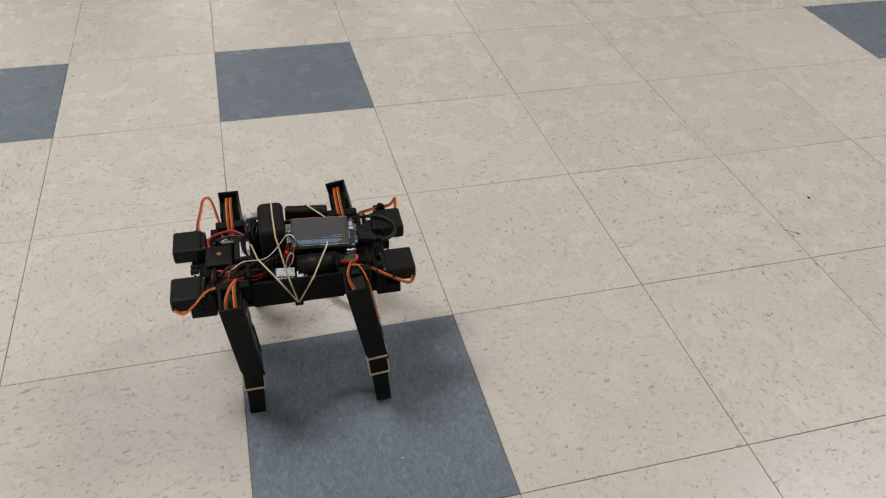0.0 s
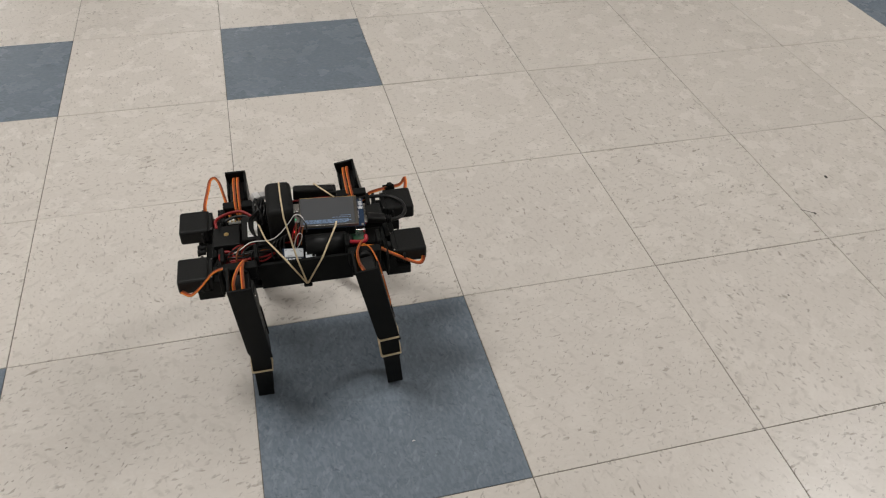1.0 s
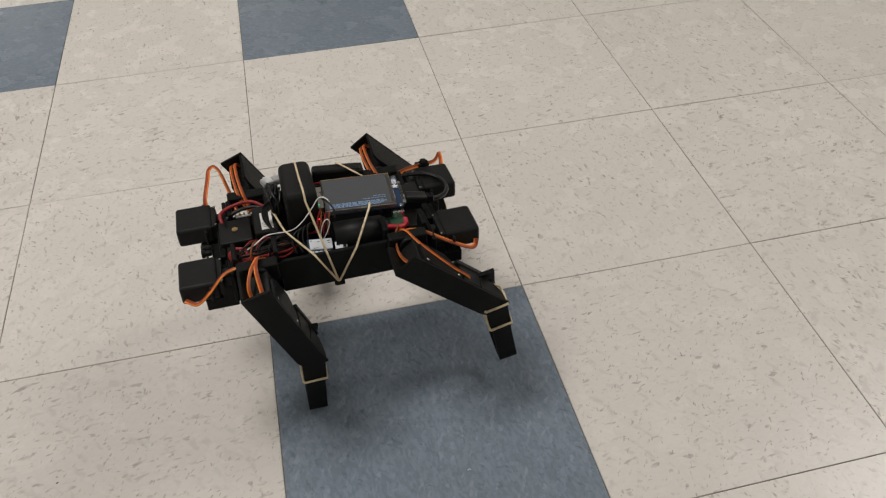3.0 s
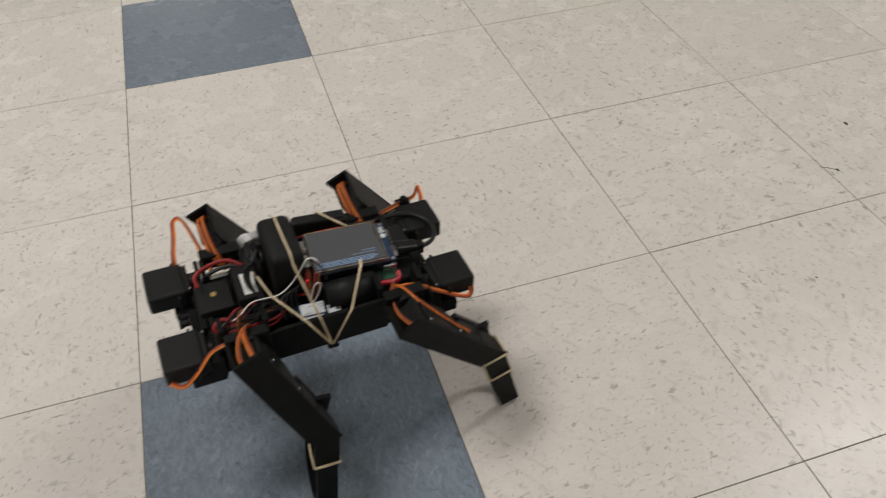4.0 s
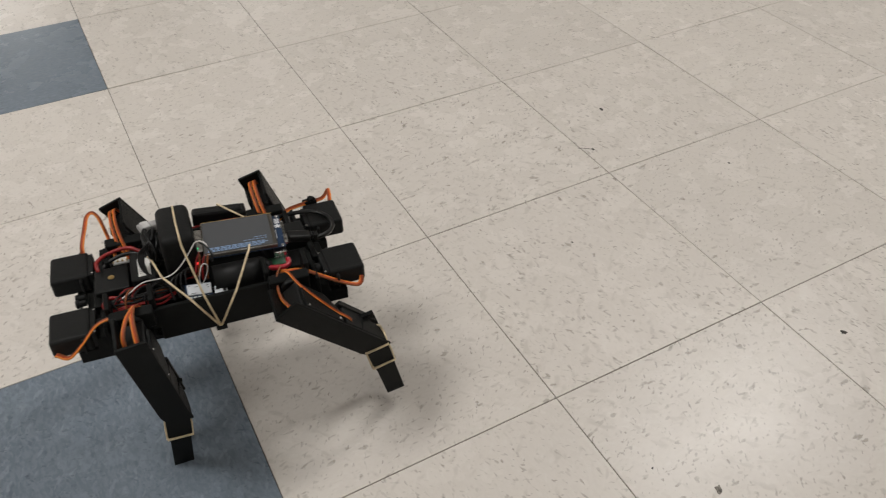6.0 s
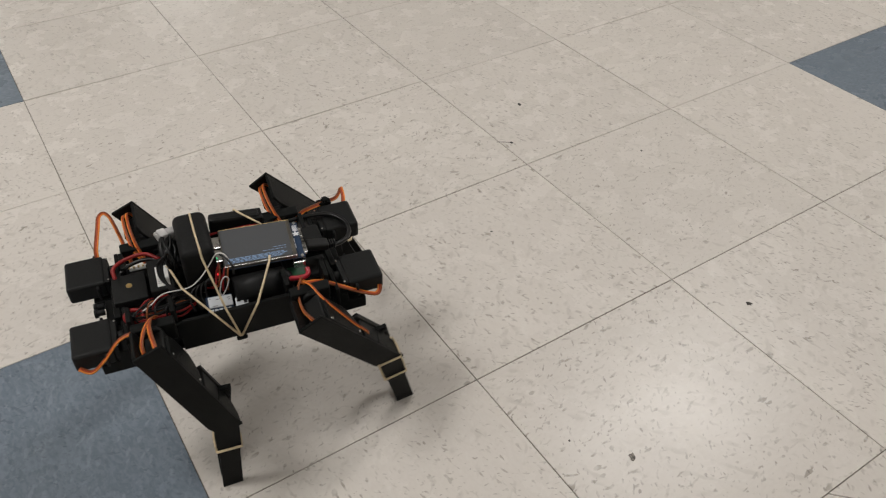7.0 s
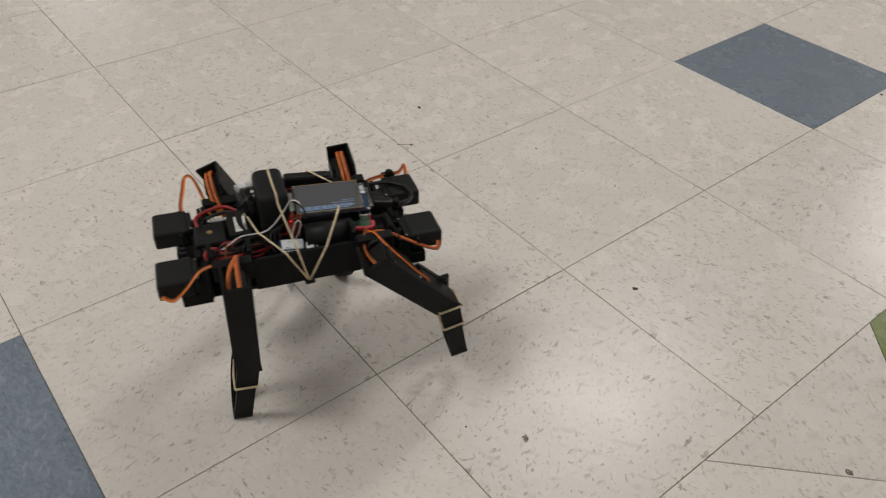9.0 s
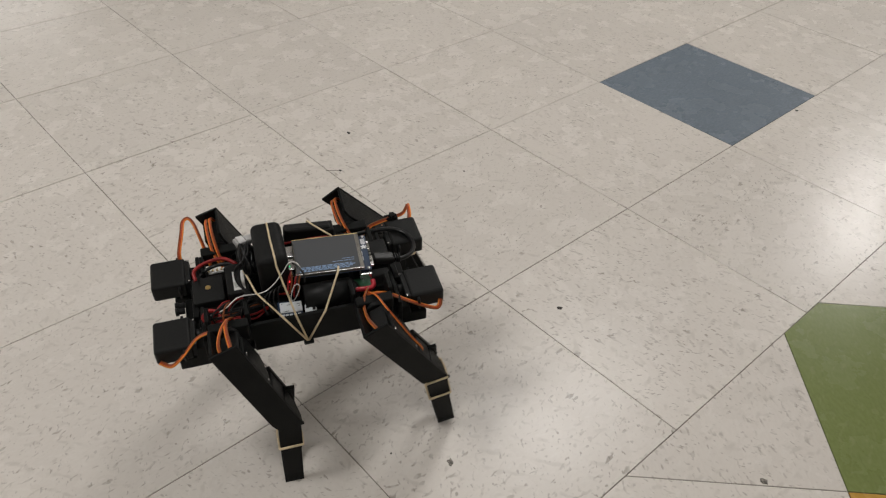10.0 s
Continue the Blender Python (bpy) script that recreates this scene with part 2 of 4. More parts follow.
def prism(bm, outline, y0, y1, index=0, bevel=0.0):
    """An outline in x and z, extruded along y from y0 to y1."""
    a = [bm.verts.new((x, y0, z)) for x, z in outline]
    b = [bm.verts.new((x, y1, z)) for x, z in outline]
    faces = [bm.faces.new(a), bm.faces.new(b[::-1])]
    for k in range(len(a)):
        j = (k + 1) % len(a)
        faces.append(bm.faces.new((a[j], a[k], b[k], b[j])))
    bmesh.ops.recalc_face_normals(bm, faces=faces)
    for f in faces:
        f.material_index = index
    if bevel:
        edges = list({e for f in faces for e in f.edges})
        bmesh.ops.bevel(bm, geom=edges, offset=bevel, segments=1, affect="EDGES")


def mirrored(bm):
    """Mirror a bmesh in y."""
    bmesh.ops.scale(bm, vec=(1, -1, 1), verts=bm.verts)
    bmesh.ops.reverse_faces(bm, faces=bm.faces)
    return bm


# ---------------------------------------------------------------- the room
TILE = 0.3048
X0, X1, Y0, Y1 = -7.0, 9.0, -5.0, 10.0

bm = bmesh.new()
block(bm, (X0, Y0, -0.1), (X1, Y1, -0.0012))
floor = tagged(mesh_object("floor", bm, JOINT), "pale cream vinyl tile floor with scattered blue and green tiles", "floor", kind="structure")

for name, lo, hi in (("wall_north", (X0 - 0.15, Y1, -0.1), (X1 + 0.15, Y1 + 0.15, CEILING)), ("wall_south", (X0 - 0.15, Y0 - 0.15, -0.1), (X1 + 0.15, Y0, CEILING)),
                     ("wall_west", (X0 - 0.15, Y0, -0.1), (X0, Y1, CEILING)), ("wall_east", (X1, Y0, -0.1), (X1 + 0.15, Y1, CEILING))):
    bm = bmesh.new()
    block(bm, lo, hi)
    tagged(mesh_object(name, bm, WALL_PAINT), "plain painted wall closing the room", "wall", kind="structure")
bm = bmesh.new()
block(bm, (X0 - 0.15, Y0 - 0.15, CEILING), (X1 + 0.15, Y1 + 0.15, CEILING + 0.1))
tagged(mesh_object("ceiling", bm, CEILING_PAINT), "plain white ceiling board", "ceiling", kind="structure")


def ceiling_light():
    top = tagged(new("ceiling_light"), "recessed fluorescent ceiling panel, lit, unseen, one of a set partly added as fill light", "ceiling light", "ceiling lights")
    bm = bmesh.new()
    for lo, hi in (((-0.61, -0.305, -0.022), (0.61, -0.275, 0)), ((-0.61, 0.275, -0.022), (0.61, 0.305, 0)), ((-0.61, -0.275, -0.022), (-0.58, 0.275, 0)), ((0.58, -0.275, -0.022), (0.61, 0.275, 0))):
        block(bm, lo, hi, 0.003, 1)
    part("frame", bm, WHITE, top)
    bm = bmesh.new()
    block(bm, (-0.58, -0.275, -0.012), (0.58, 0.275, 0))
    part("diffuser", bm, DIFFUSER, top, "lit translucent diffuser")
    return top


# a panel at every lamp, the unseen fill ones too
first = ceiling_light()
first.location = (*LAMPS[0], CEILING - 0.001)
for x, y in LAMPS[1:]:
    copy_thing(first, pose(x, y, CEILING - 0.001))


# ---------------------------------------------------------------- the walking robot
# Robot space: x along the body, y across it, z up; z = 0 at the tops of the four shoulder servos.
HIP_X, HIP_Y, HIP_Z, HIP_SHIFT = 0.0695, 0.0449, 0.0103, -0.0017
THIGH, SHIN = 0.1077, 0.0878
FAR_DROP = 0.0115  # the far shoulders sit a little lower
OUT = 0.0616  # from the shoulder axis to the outer face of a leg

robot = tagged(new("walking_robot"), "small black four-legged robot walking on the tile floor, wires exposed", "robot")


def servo_lead(bm, points, width=0.0011, up=(0, 0, 1), steps=8):
    """A flat three-wire lead: brown, red and orange side by side."""
    path = spline(points, steps)
    side = None
    tracks = ([], [], [])
    for i, q in enumerate(path):
        d = (path[min(i + 1, len(path) - 1)] - path[max(i - 1, 0)]).normalized()
        if side is None:
            side = d.cross(Vector(up))
            side = side.normalized() if side.length > 1e-4 else d.orthogonal().normalized()
        side = (side - d * side.dot(d)).normalized()
        for k in range(3):
            tracks[k].append(q + side * (k - 1) * width * 1.75)
    for k in range(3):
        tube(bm, tracks[k], width, 6, k, 0)


LEAD = (BROWN, LEAD_RED, ORANGE)


def build_chassis():
    # trough: floor, two side walls, cross walls
    bm = bmesh.new()
    block(bm, (-0.1, -0.0524, -0.031), (0.1, 0.0524, -0.0275), 0.0008, 1)
    part("base_plate", bm, BLACK_PRINT, robot)
    for s in (-1, 1):
        bm = bmesh.new()
        prism(bm, [(-0.0512, -0.029), (0.0538, -0.029), (0.0538, -0.0135), (0.066, -0.0135), (0.066, 0.0), (0.056, 0.008), (-0.0475, 0.008), (-0.060, 0.002), (-0.060, -0.014), (-0.0512, -0.014)], s * 0.0525, s * 0.0565, bevel=0.0006)
        part("side_wall", bm, BLACK_PRINT, robot)
    for s in (-1, 1):
        bm = bmesh.new()
        block(bm, (s * 0.056 - 0.002, -0.05, -0.0275), (s * 0.056 + 0.002, 0.05, 0.0), 0.0006, 1)
        part("cross_wall", bm, BLACK_PRINT, robot)
        # end frame between the two shoulder servos
        bm = bmesh.new()
        block(bm, (s * 0.098, -0.021, -0.03), (s * 0.104, 0.021, -0.002), 0.0012, 2)
        block(bm, (s * 0.104, -0.015, -0.024), (s * 0.112, 0.015, -0.012), 0.0012, 2)
        part("end_plate", bm, BLACK_PRINT, robot)
        for q in (-1, 1):
            bm = bmesh.new()
            prism(bm, [(s * 0.094, -0.033), (s * 0.1225, -0.033), (s * 0.1225, -0.0195), (s * 0.1065, -0.0195), (s * 0.1045, -0.008), (s * 0.094, -0.008)], q * 0.024, q * 0.0575, bevel=0.0008)
            part("servo_cradle", bm, BLACK_PRINT, robot)
            # inner bearing plate across the shoulder
            bm = bmesh.new()
            block(bm, (s * 0.0925, q * 0.014, -0.0265), (s * 0.0965, q * 0.060, 0.003), 0.001, 2)
            part("bearing_plate", bm, BLACK_PRINT, robot)


def shoulder_servo(s, q, y0, y1):
    """Servo at one corner: s along x, q across y, from y0 to y1."""
    bm = bmesh.new()
    block(bm, (s * 0.1075, y0, -0.0195), (s * 0.1425, y1, 0.0), 0.0032, 3)
    case = part("shoulder_servo", bm, BLACK_SERVO, robot, "black plastic servo case")
    for y in (y0 - 0.0045, y1 - 0.0005):
        bm = bmesh.new()
        block(bm, (s * 0.114, y, -0.017), (s * 0.1165, y + 0.005, -0.003), 0.0005, 1)
        part("mounting_ear", bm, BLACK_SERVO, case)
    bm = bmesh.new()
    block(bm, (s * 0.1035, y0 + 0.002, -0.018), (s * 0.1085, y1 - 0.004, -0.0015), 0.001, 2)
    cylinder(bm, 0.006, 0.0, 0.009, Matrix.Translation((s * 0.1045, (y0 + y1) / 2, -0.009)) @ pose(0, 0, 0, 0, -90 * s, 0))
    part("gear_case", bm, BLACK_SERVO, case)
    for y in (y0 + 0.004, y1 - 0.006):
        bm = bmesh.new()
        cylinder(bm, 0.0011, 0, 0.0012, Matrix.Translation((s * 0.1045, y, -0.0018)), 8)
        part("screw", bm, STEEL, case)
    return case


def servo_knob(x, y):
    """Spline boss with a screw, standing on the bearing plate beside a far shoulder servo."""
    bm = bmesh.new()
    block(bm, (x - 0.008, y - 0.004, -0.012), (x + 0.007, y + 0.004, 0.0020), 0.0010, 2)
    cylinder(bm, 0.0034, 0.0015, 0.0052, Matrix.Translation((x + 0.001, y, 0)), 12)
    for k in range(6):
        block(bm, (0.0026, -0.0008, 0.0020), (0.0044, 0.0008, 0.0046), 0.0002, 1, m=pose(x + 0.001, y, 0, 0, 0, 60 * k))
    part("servo_knob", bm, BLACK_PRINT, robot)


build_chassis()
servo_knob(0.1175, 0.0705)
for s, q, y0, y1 in ((-1, 1, 0.0265, 0.0665), (-1, -1, -0.059, -0.019), (1, 1, 0.0275, 0.0675), (1, -1, -0.0525, -0.0125)):
    shoulder_servo(s, q, y0, y1)


def hip_bracket(s, q):
    """Yoke that turns on the shoulder servo and carries the thigh; built round the shoulder axis."""
    bm = bmesh.new()
    for x in (-0.0185, 0.0185):
        block(bm, (x - 0.0022, -0.008, -0.012), (x + 0.0022, 0.012, 0.010), 0.001, 2)
    block(bm, (-0.0185, -0.021, -0.012), (0.0185, -0.010, 0.008), 0.0015, 2)
    if q > 0:
        mirrored(bm)
    ob = part("hip_bracket", bm, BLACK_PRINT, robot)
    bm = bmesh.new()
    cylinder(bm, 0.0085, -0.003, 0.003, Matrix.Translation((0, 0.022 * q, 0)) @ pose(0, 0, 0, 90, 0, 0))
    part("servo_horn", bm, BLACK_SERVO, ob)
    return ob


def left_edge(z):
    return -0.0133 + (0.0188 - z) * 0.005


def right_edge(z):
    return 0.0133 - (0.0188 - z) * 0.003


def web(bm, edge, outline, thick):
    """A plate across the leg that follows an edge line; outline in depth and z."""
    a = [bm.verts.new((edge(z), -OUT + d, z)) for d, z in outline]
    b = [bm.verts.new((edge(z) + thick, -OUT + d, z)) for d, z in outline]
    faces = [bm.faces.new(a), bm.faces.new(b[::-1])]
    for k in range(len(a)):
        j = (k + 1) % len(a)
        faces.append(bm.faces.new((a[j], a[k], b[k], b[j])))
    bmesh.ops.recalc_face_normals(bm, faces=faces)
    bmesh.ops.bevel(bm, geom=list({e for f in faces for e in f.edges}), offset=0.0005, segments=1, affect="EDGES")


def thigh(s, q):
    """Upper leg: an open channel with two servos in it, hip axis at the origin, outer face at y = -OUT (mirrored for the far side)."""
    o = -OUT

    def flip(m):
        if q > 0:  # the far legs are the near ones turned about
            bmesh.ops.scale(m, vec=(-0.94, -1, 1), verts=m.verts)
        return m

    def laid(m):
        return mirrored(m) if q > 0 else m

    bm = bmesh.new()
    prism(bm, [(left_edge(0.0188), 0.0188), (right_edge(0.0188), 0.0188), (right_edge(-0.1), -0.1), (right_edge(-0.1) + 0.001, -0.1125), (left_edge(-0.104) + 0.003, -0.108), (left_edge(-0.096), -0.096)], o, o + 0.0032, bevel=0.0006)
    plate = part("thigh", flip(bm), BLACK_PRINT, robot, "black printed upper leg channel")
    bm = bmesh.new()
    web(bm, left_edge, [(0.0033, 0.0187), (0.036, 0.0187), (0.0395, 0.012), (0.0395, -0.03), (0.034, -0.048), (0.034, -0.066), (0.026, -0.082), (0.015, -0.096), (0.0033, -0.097)], 0.003)
    part("side_web", flip(bm), BLACK_PRINT, plate)
    bm = bmesh.new()
    web(bm, right_edge, [(0.0033, 0.004), (0.026, 0.004), (0.030, -0.004), (0.030, -0.030), (0.018, -0.044), (0.0033, -0.046)], -0.003)
    part("side_web", flip(bm), BLACK_PRINT, plate)
    bm = bmesh.new()
    web(bm, right_edge, [(0.0033, -0.072), (0.022, -0.078), (0.022, -0.100), (0.012, -0.110), (0.0033, -0.1115)], -0.003)
    part("side_web", flip(bm), BLACK_PRINT, plate)
    # knee servo, standing in towards the body
    bm = bmesh.new()
    block(bm, (-0.0085, o + 0.0045, -0.094), (0.0124, o + 0.034, -0.051), 0.0012, 2)
    block(bm, (-0.008, o + 0.025, -0.099), (0.0138, o + 0.0275, -0.046), 0.0006, 1)
    part("knee_servo", flip(bm), BLACK_SERVO, plate)
    bm = bmesh.new()
    block(bm, (-0.0088, o + 0.0045, -0.036), (0.0095, o + 0.037, 0.004), 0.0015, 2)
    part("hip_servo", flip(bm), BLACK_SERVO, plate)
    bm = bmesh.new()
    cylinder(bm, 0.0075, 0, 0.016, Matrix.Translation((0.0, o + 0.0045, -0.1)) @ pose(0, 0, 0, -90, 0, 0), 18)
    part("knee_hub", flip(bm), BLACK_PRINT, plate)
    for z in (0.0, -0.041):
        bm = bmesh.new()
        cylinder(bm, 0.0011, 0, 0.0012, Matrix.Translation((right_edge(z) - 0.0004, o + 0.0062, z)) @ pose(0, 0, 0, 0, 90, 0), 8)
        part("screw", flip(bm), STEEL, plate)
    # two leads running over the servo into the channel, and one down the open side to the knee servo
    if q > 0:
        runs = [[(0.001 + 0.4 * dx, o + 0.062, -0.004), (dx, o + 0.050, 0.008), (dx, o + 0.034, 0.0145), (dx, o + 0.018, 0.0165), (dx + 0.0006, o + 0.0085, 0.0150), (dx + 0.0012, o + 0.0062, 0.006)] for dx in (-0.0028, 0.0020)]
    else:
        runs = [[(0.006, o + 0.056, 0.004), (0.005, o + 0.047, 0.0125), (0.002 + 0.5 * dx, o + 0.034, 0.015), (dx, o + 0.018, 0.0125 - 0.002 * k), (dx, o + 0.0085, 0.004), (dx + 0.001, o + 0.0062, -0.012)] for k, dx in enumerate((-0.0066, 0.0030))]
        if s > 0:
            runs = [[(0.001, o + 0.060, 0.008), (-0.003, o + 0.050, 0.0115), (-0.0072, o + 0.040, 0.0095), (-0.0072, o + 0.026, 0.0085), (-0.003, o + 0.013, 0.004), (0.000, o + 0.0065, -0.006)],
                    [(0.0, o + 0.058, 0.006), (0.008, o + 0.046, 0.008), (0.0125, o + 0.030, 0.004), (0.0142, o + 0.020, -0.012), (0.0142, o + 0.013, -0.036), (0.0138, o + 0.011, -0.056), (0.009, o + 0.012, -0.064)]]
    for run in runs:
        bm = bmesh.new()
        servo_lead(bm, run, 0.0005 if run[-1][2] < -0.06 else 0.00064 if q > 0 else 0.00078, up=(0, 1, 0.3))
        part("servo_lead", laid(bm), LEAD, plate, "orange, red and brown servo lead")
    return plate


def shin(q, bands):
    """Lower leg: a bowed loop in the plane across the body, knee at the origin, foot at z = -SHIN."""
    o = -OUT
    bm = bmesh.new()
    outer = [(o + 0.0005, 0.006), (o + 0.0005, -0.02), (o + 0.0005, -0.05), (o + 0.001, -0.073), (o + 0.002, -SHIN), (o + 0.018, -SHIN + 0.0004), (o + 0.034, -0.074), (o + 0.0430, -0.054), (o + 0.0445, -0.029), (o + 0.040, -0.004), (o + 0.032, 0.016), (o + 0.024, 0.034)]
    path = spline([(0, y, z) for y, z in outer], 4)
    rows = []
    for i, p in enumerate(path):
        d = (path[min(i + 1, len(path) - 1)] - path[max(i - 1, 0)]).normalized()
        nrm = Vector((0, -d.z, d.y))
        k = i / (len(path) - 1)
        w = 0.0112 if k < 0.12 else 0.0096
        th = 0.0042 if k < 0.45 else 0.0034
        cx = 0.0
        rows.append([bm.verts.new((cx - w, p.y, p.z)), bm.verts.new((cx + w, p.y, p.z)), bm.verts.new((cx + w, p.y + nrm.y * th, p.z + nrm.z * th)), bm.verts.new((cx - w, p.y + nrm.y * th, p.z + nrm.z * th))])
    for a, b in zip(rows, rows[1:]):
        for k in range(4):
            bm.faces.new((a[k], a[(k + 1) % 4], b[(k + 1) % 4], b[k]))
    bm.faces.new(rows[0]), bm.faces.new(rows[-1][::-1])
    bmesh.ops.recalc_face_normals(bm, faces=bm.faces)
    loop = part("lower_leg", bm if q < 0 else mirrored(bm), BLACK_PRINT, robot, "bowed black lower leg loop")
    bm = bmesh.new()
    block(bm, (-0.0090, o + 0.0022, -SHIN + 0.0002), (0.0092, o + 0.0165, -SHIN + 0.006), 0.0015, 2)
    part("foot", bm if q < 0 else mirrored(bm), BLACK_PRINT, loop)
    for z, tilt in bands:
        bm = bmesh.new()
        x0, x1 = -0.0119, 0.0119
        ring = [(x0, o - 0.0005, z), (x1, o - 0.0005, z + 0.001), (x1 + 0.0004, o + 0.012, z + 0.003), (x1 - 0.001, o + 0.020, z + 0.006), (x0 + 0.001, o + 0.026, z + tilt), (x0 - 0.0004, o + 0.012, z + tilt * 0.5), (x0, o - 0.0005, z)]
        tube(bm, ring, 0.0017, 8, 0, 0, flat=0.7, up=(0, 1, 0.2))
        part("rubber_band", bm if q < 0 else mirrored(bm), RUBBER, loop, "tan rubber band")
    return loop


LEGS = {}
for key, s, q, bands in (("near_back", -1, -1, ((-0.029, 0.016),)), ("near_front", 1, -1, ((0.003, 0.022), (-0.028, 0.038))), ("far_back", -1, 1, ((-0.029, 0.016),)), ("far_front", 1, 1, ((-0.029, 0.016),))):
    LEGS[key] = (s, q, hip_bracket(s, q), thigh(s, q), shin(q, bands))


def lead(points, label="orange, red and brown servo lead", width=0.0011, up=(0, 0, 1)):
    bm = bmesh.new()
    servo_lead(bm, points, width, up)
    return part("servo_lead", bm, LEAD, robot, label)


def wire(name, points, radius, material, label="", steps=8):
    bm = bmesh.new()
    tube(bm, points, radius, 8, 0, steps)
    return part(name, bm, material, robot, label)


# leads of the shoulder servos
lead([(-0.139, -0.0605, -0.0125), (-0.1287, -0.066, -0.0145), (-0.116, -0.064, -0.005), (-0.102, -0.057, 0.006), (-0.089, -0.056, 0.0105), (-0.072, -0.053, 0.0115), (-0.064, -0.044, 0.006)], width=0.0009)
lead([(-0.1120, 0.064, -0.001), (-0.1112, 0.070, 0.005), (-0.1062, 0.090, 0.013), (-0.1040, 0.108, 0.0128), (-0.0985, 0.112, 0.0135), (-0.0935, 0.107, 0.0085), (-0.0883, 0.085, 0.002), (-0.0838, 0.060, -0.0005), (-0.082, 0.048, -0.004)], width=0.0008, up=(0, 0, 1))
lead([(0.1385, -0.0525, -0.0125), (0.1365, -0.0565, -0.0165), (0.131, -0.0595, -0.0165), (0.117, -0.0570, -0.0105), (0.100, -0.0535, -0.001), (0.085, -0.0500, 0.0075), (0.075, -0.0490, 0.0100), (0.0685, -0.0475, 0.0092), (0.064, -0.040, 0.005)], width=0.0009)
lead([(0.137, 0.066, -0.006), (0.1405, 0.078, -0.004), (0.1418, 0.0905, -0.002), (0.1395, 0.088, -0.004), (0.132, 0.079, -0.0045), (0.1141, 0.0690, 0.0005), (0.100, 0.062, 0.0035), (0.089, 0.057, 0.0035), (0.078, 0.048, 0.0)], width=0.0008, up=(0, 0, 1))

# power bank standing across the body, with the adapter bar behind the display
bm = bmesh.new()
block(bm, (-0.036, -0.0165, -0.006), (-0.0055, 0.043, 0.0500), 0.0068, 4, smooth=True)
battery = part("battery_case", bm, BLACK_MATTE, robot, "rounded black battery case")
bm = bmesh.new()
block(bm, (-0.025, -0.006, -0.012), (0.0235, 0.006, 0.006), 0.003, 2, m=pose(0.0215, 0.0435, 0.028, 0, 5, -1))
block(bm, (0.014, -0.008, -0.006), (0.0265, 0.008, 0.0035), 0.001, 1, m=pose(0.0215, 0.0435, 0.028, 0, 5, -1))
part("adapter", bm, BLACK_SERVO, robot, "black plug-in adapter bar")
bm = bmesh.new()
cylinder(bm, 0.0135, -0.0165, 0.030, Matrix.Translation((0.02, -0.0335, 0.0065)) @ pose(0, 0, 0, 0, 90, 0), 20)
cylinder(bm, 0.0135, 0.030, 0.038, Matrix.Translation((0.02, -0.0335, 0.0065)) @ pose(0, 0, 0, 0, 90, 0), 20, top=0.006)
for v in bm.verts:
    v.co += Vector((0, math.sin(v.co.x * 260) * 0.0006, math.sin(v.co.x * 190 + 1.2) * 0.0007))
part("wrapped_battery", bm, BLACK_GLOSS, robot, "black shrink-wrapped battery")

# deck under the electronics
bm = bmesh.new()
block(bm, (-0.1, -0.03, -0.012), (0.1, 0.045, -0.006), 0.001, 1)
part("deck", bm, BLACK_PRINT, robot)
bm = bmesh.new()
block(bm, (0.062, 0.004, -0.006), (0.1, 0.034, 0.006), 0.002, 2)
block(bm, (0.07, -0.03, -0.006), (0.095, -0.004, 0.000), 0.002, 2)
part("regulator", bm, BLACK_SERVO, robot)

# display board
DISPLAY = pose(0.0360, 0.0003, 0.0250, 2.4, 1.6, -3.5)
board = new("display_board", bpy.data.meshes.new("display_board"))
bm = bmesh.new()
block(bm, (-0.0345, -0.0243, -0.0016), (0.0400, 0.0246, 0.0), 0.0006, 1)
bm.to_mesh(board.data)
bm.free()
board.data.materials.append(PCB_BLUE)
board.parent = robot
board["label"] = "blue circuit board carrying a small lit display"
board.matrix_basis = DISPLAY
bm = bmesh.new()
block(bm, (-0.0355, -0.0248, 0.0002), (0.0325, 0.0248, 0.0042), 0.0006, 1)
part("display_frame", bm, FRAME, board, "thin metal display frame")
for y0, y1, m in ((-0.0249, -0.0240, STEEL), (0.0241, 0.0249, BRASS)):
    bm = bmesh.new()
    block(bm, (-0.0350, y0, 0.0040), (0.0325, y1, 0.0045), 0.0001, 1)
    part("bezel_edge", bm, m, board)
for x in (-0.0351, 0.0292):
    bm = bmesh.new()
    block(bm, (x, -0.0240, 0.0040), (x + 0.0008, 0.0240, 0.0046), 0.0001, 1)
    part("bezel_edge", bm, FRAME, board)
bm = bmesh.new()
block(bm, (-0.0340, -0.0228, 0.0043), (0.0285, 0.0238, 0.0047), 0.0)
part("screen", bm, SCREEN, board, "dim grey lit screen")
bm = bmesh.new()
random.seed(4)
for k, (y, x_to) in enumerate(((-0.0215, 0.018), (-0.0198, 0.022), (-0.0181, 0.026), (-0.0164, 0.021))):
    x = -0.031
    while x < x_to - 0.002:
        w = random.uniform(0.002, 0.006)
        block(bm, (x, y - 0.00045, 0.00475), (min(x + w, x_to), y + 0.00045, 0.00485))
        x += w + 0.0009
for y, xa, xb in ((-0.0125, 0.002, 0.024), (-0.0095, 0.012, 0.025)):
    x = xa
    while x < xb:
        w = random.uniform(0.002, 0.005)
        block(bm, (x, y - 0.0003, 0.00475), (min(x + w, xb), y + 0.0003, 0.00485))
        x += w + 0.0009
part("screen_text", bm, SCREEN_TEXT, board, "rows of pale blue lit text")
bm = bmesh.new()
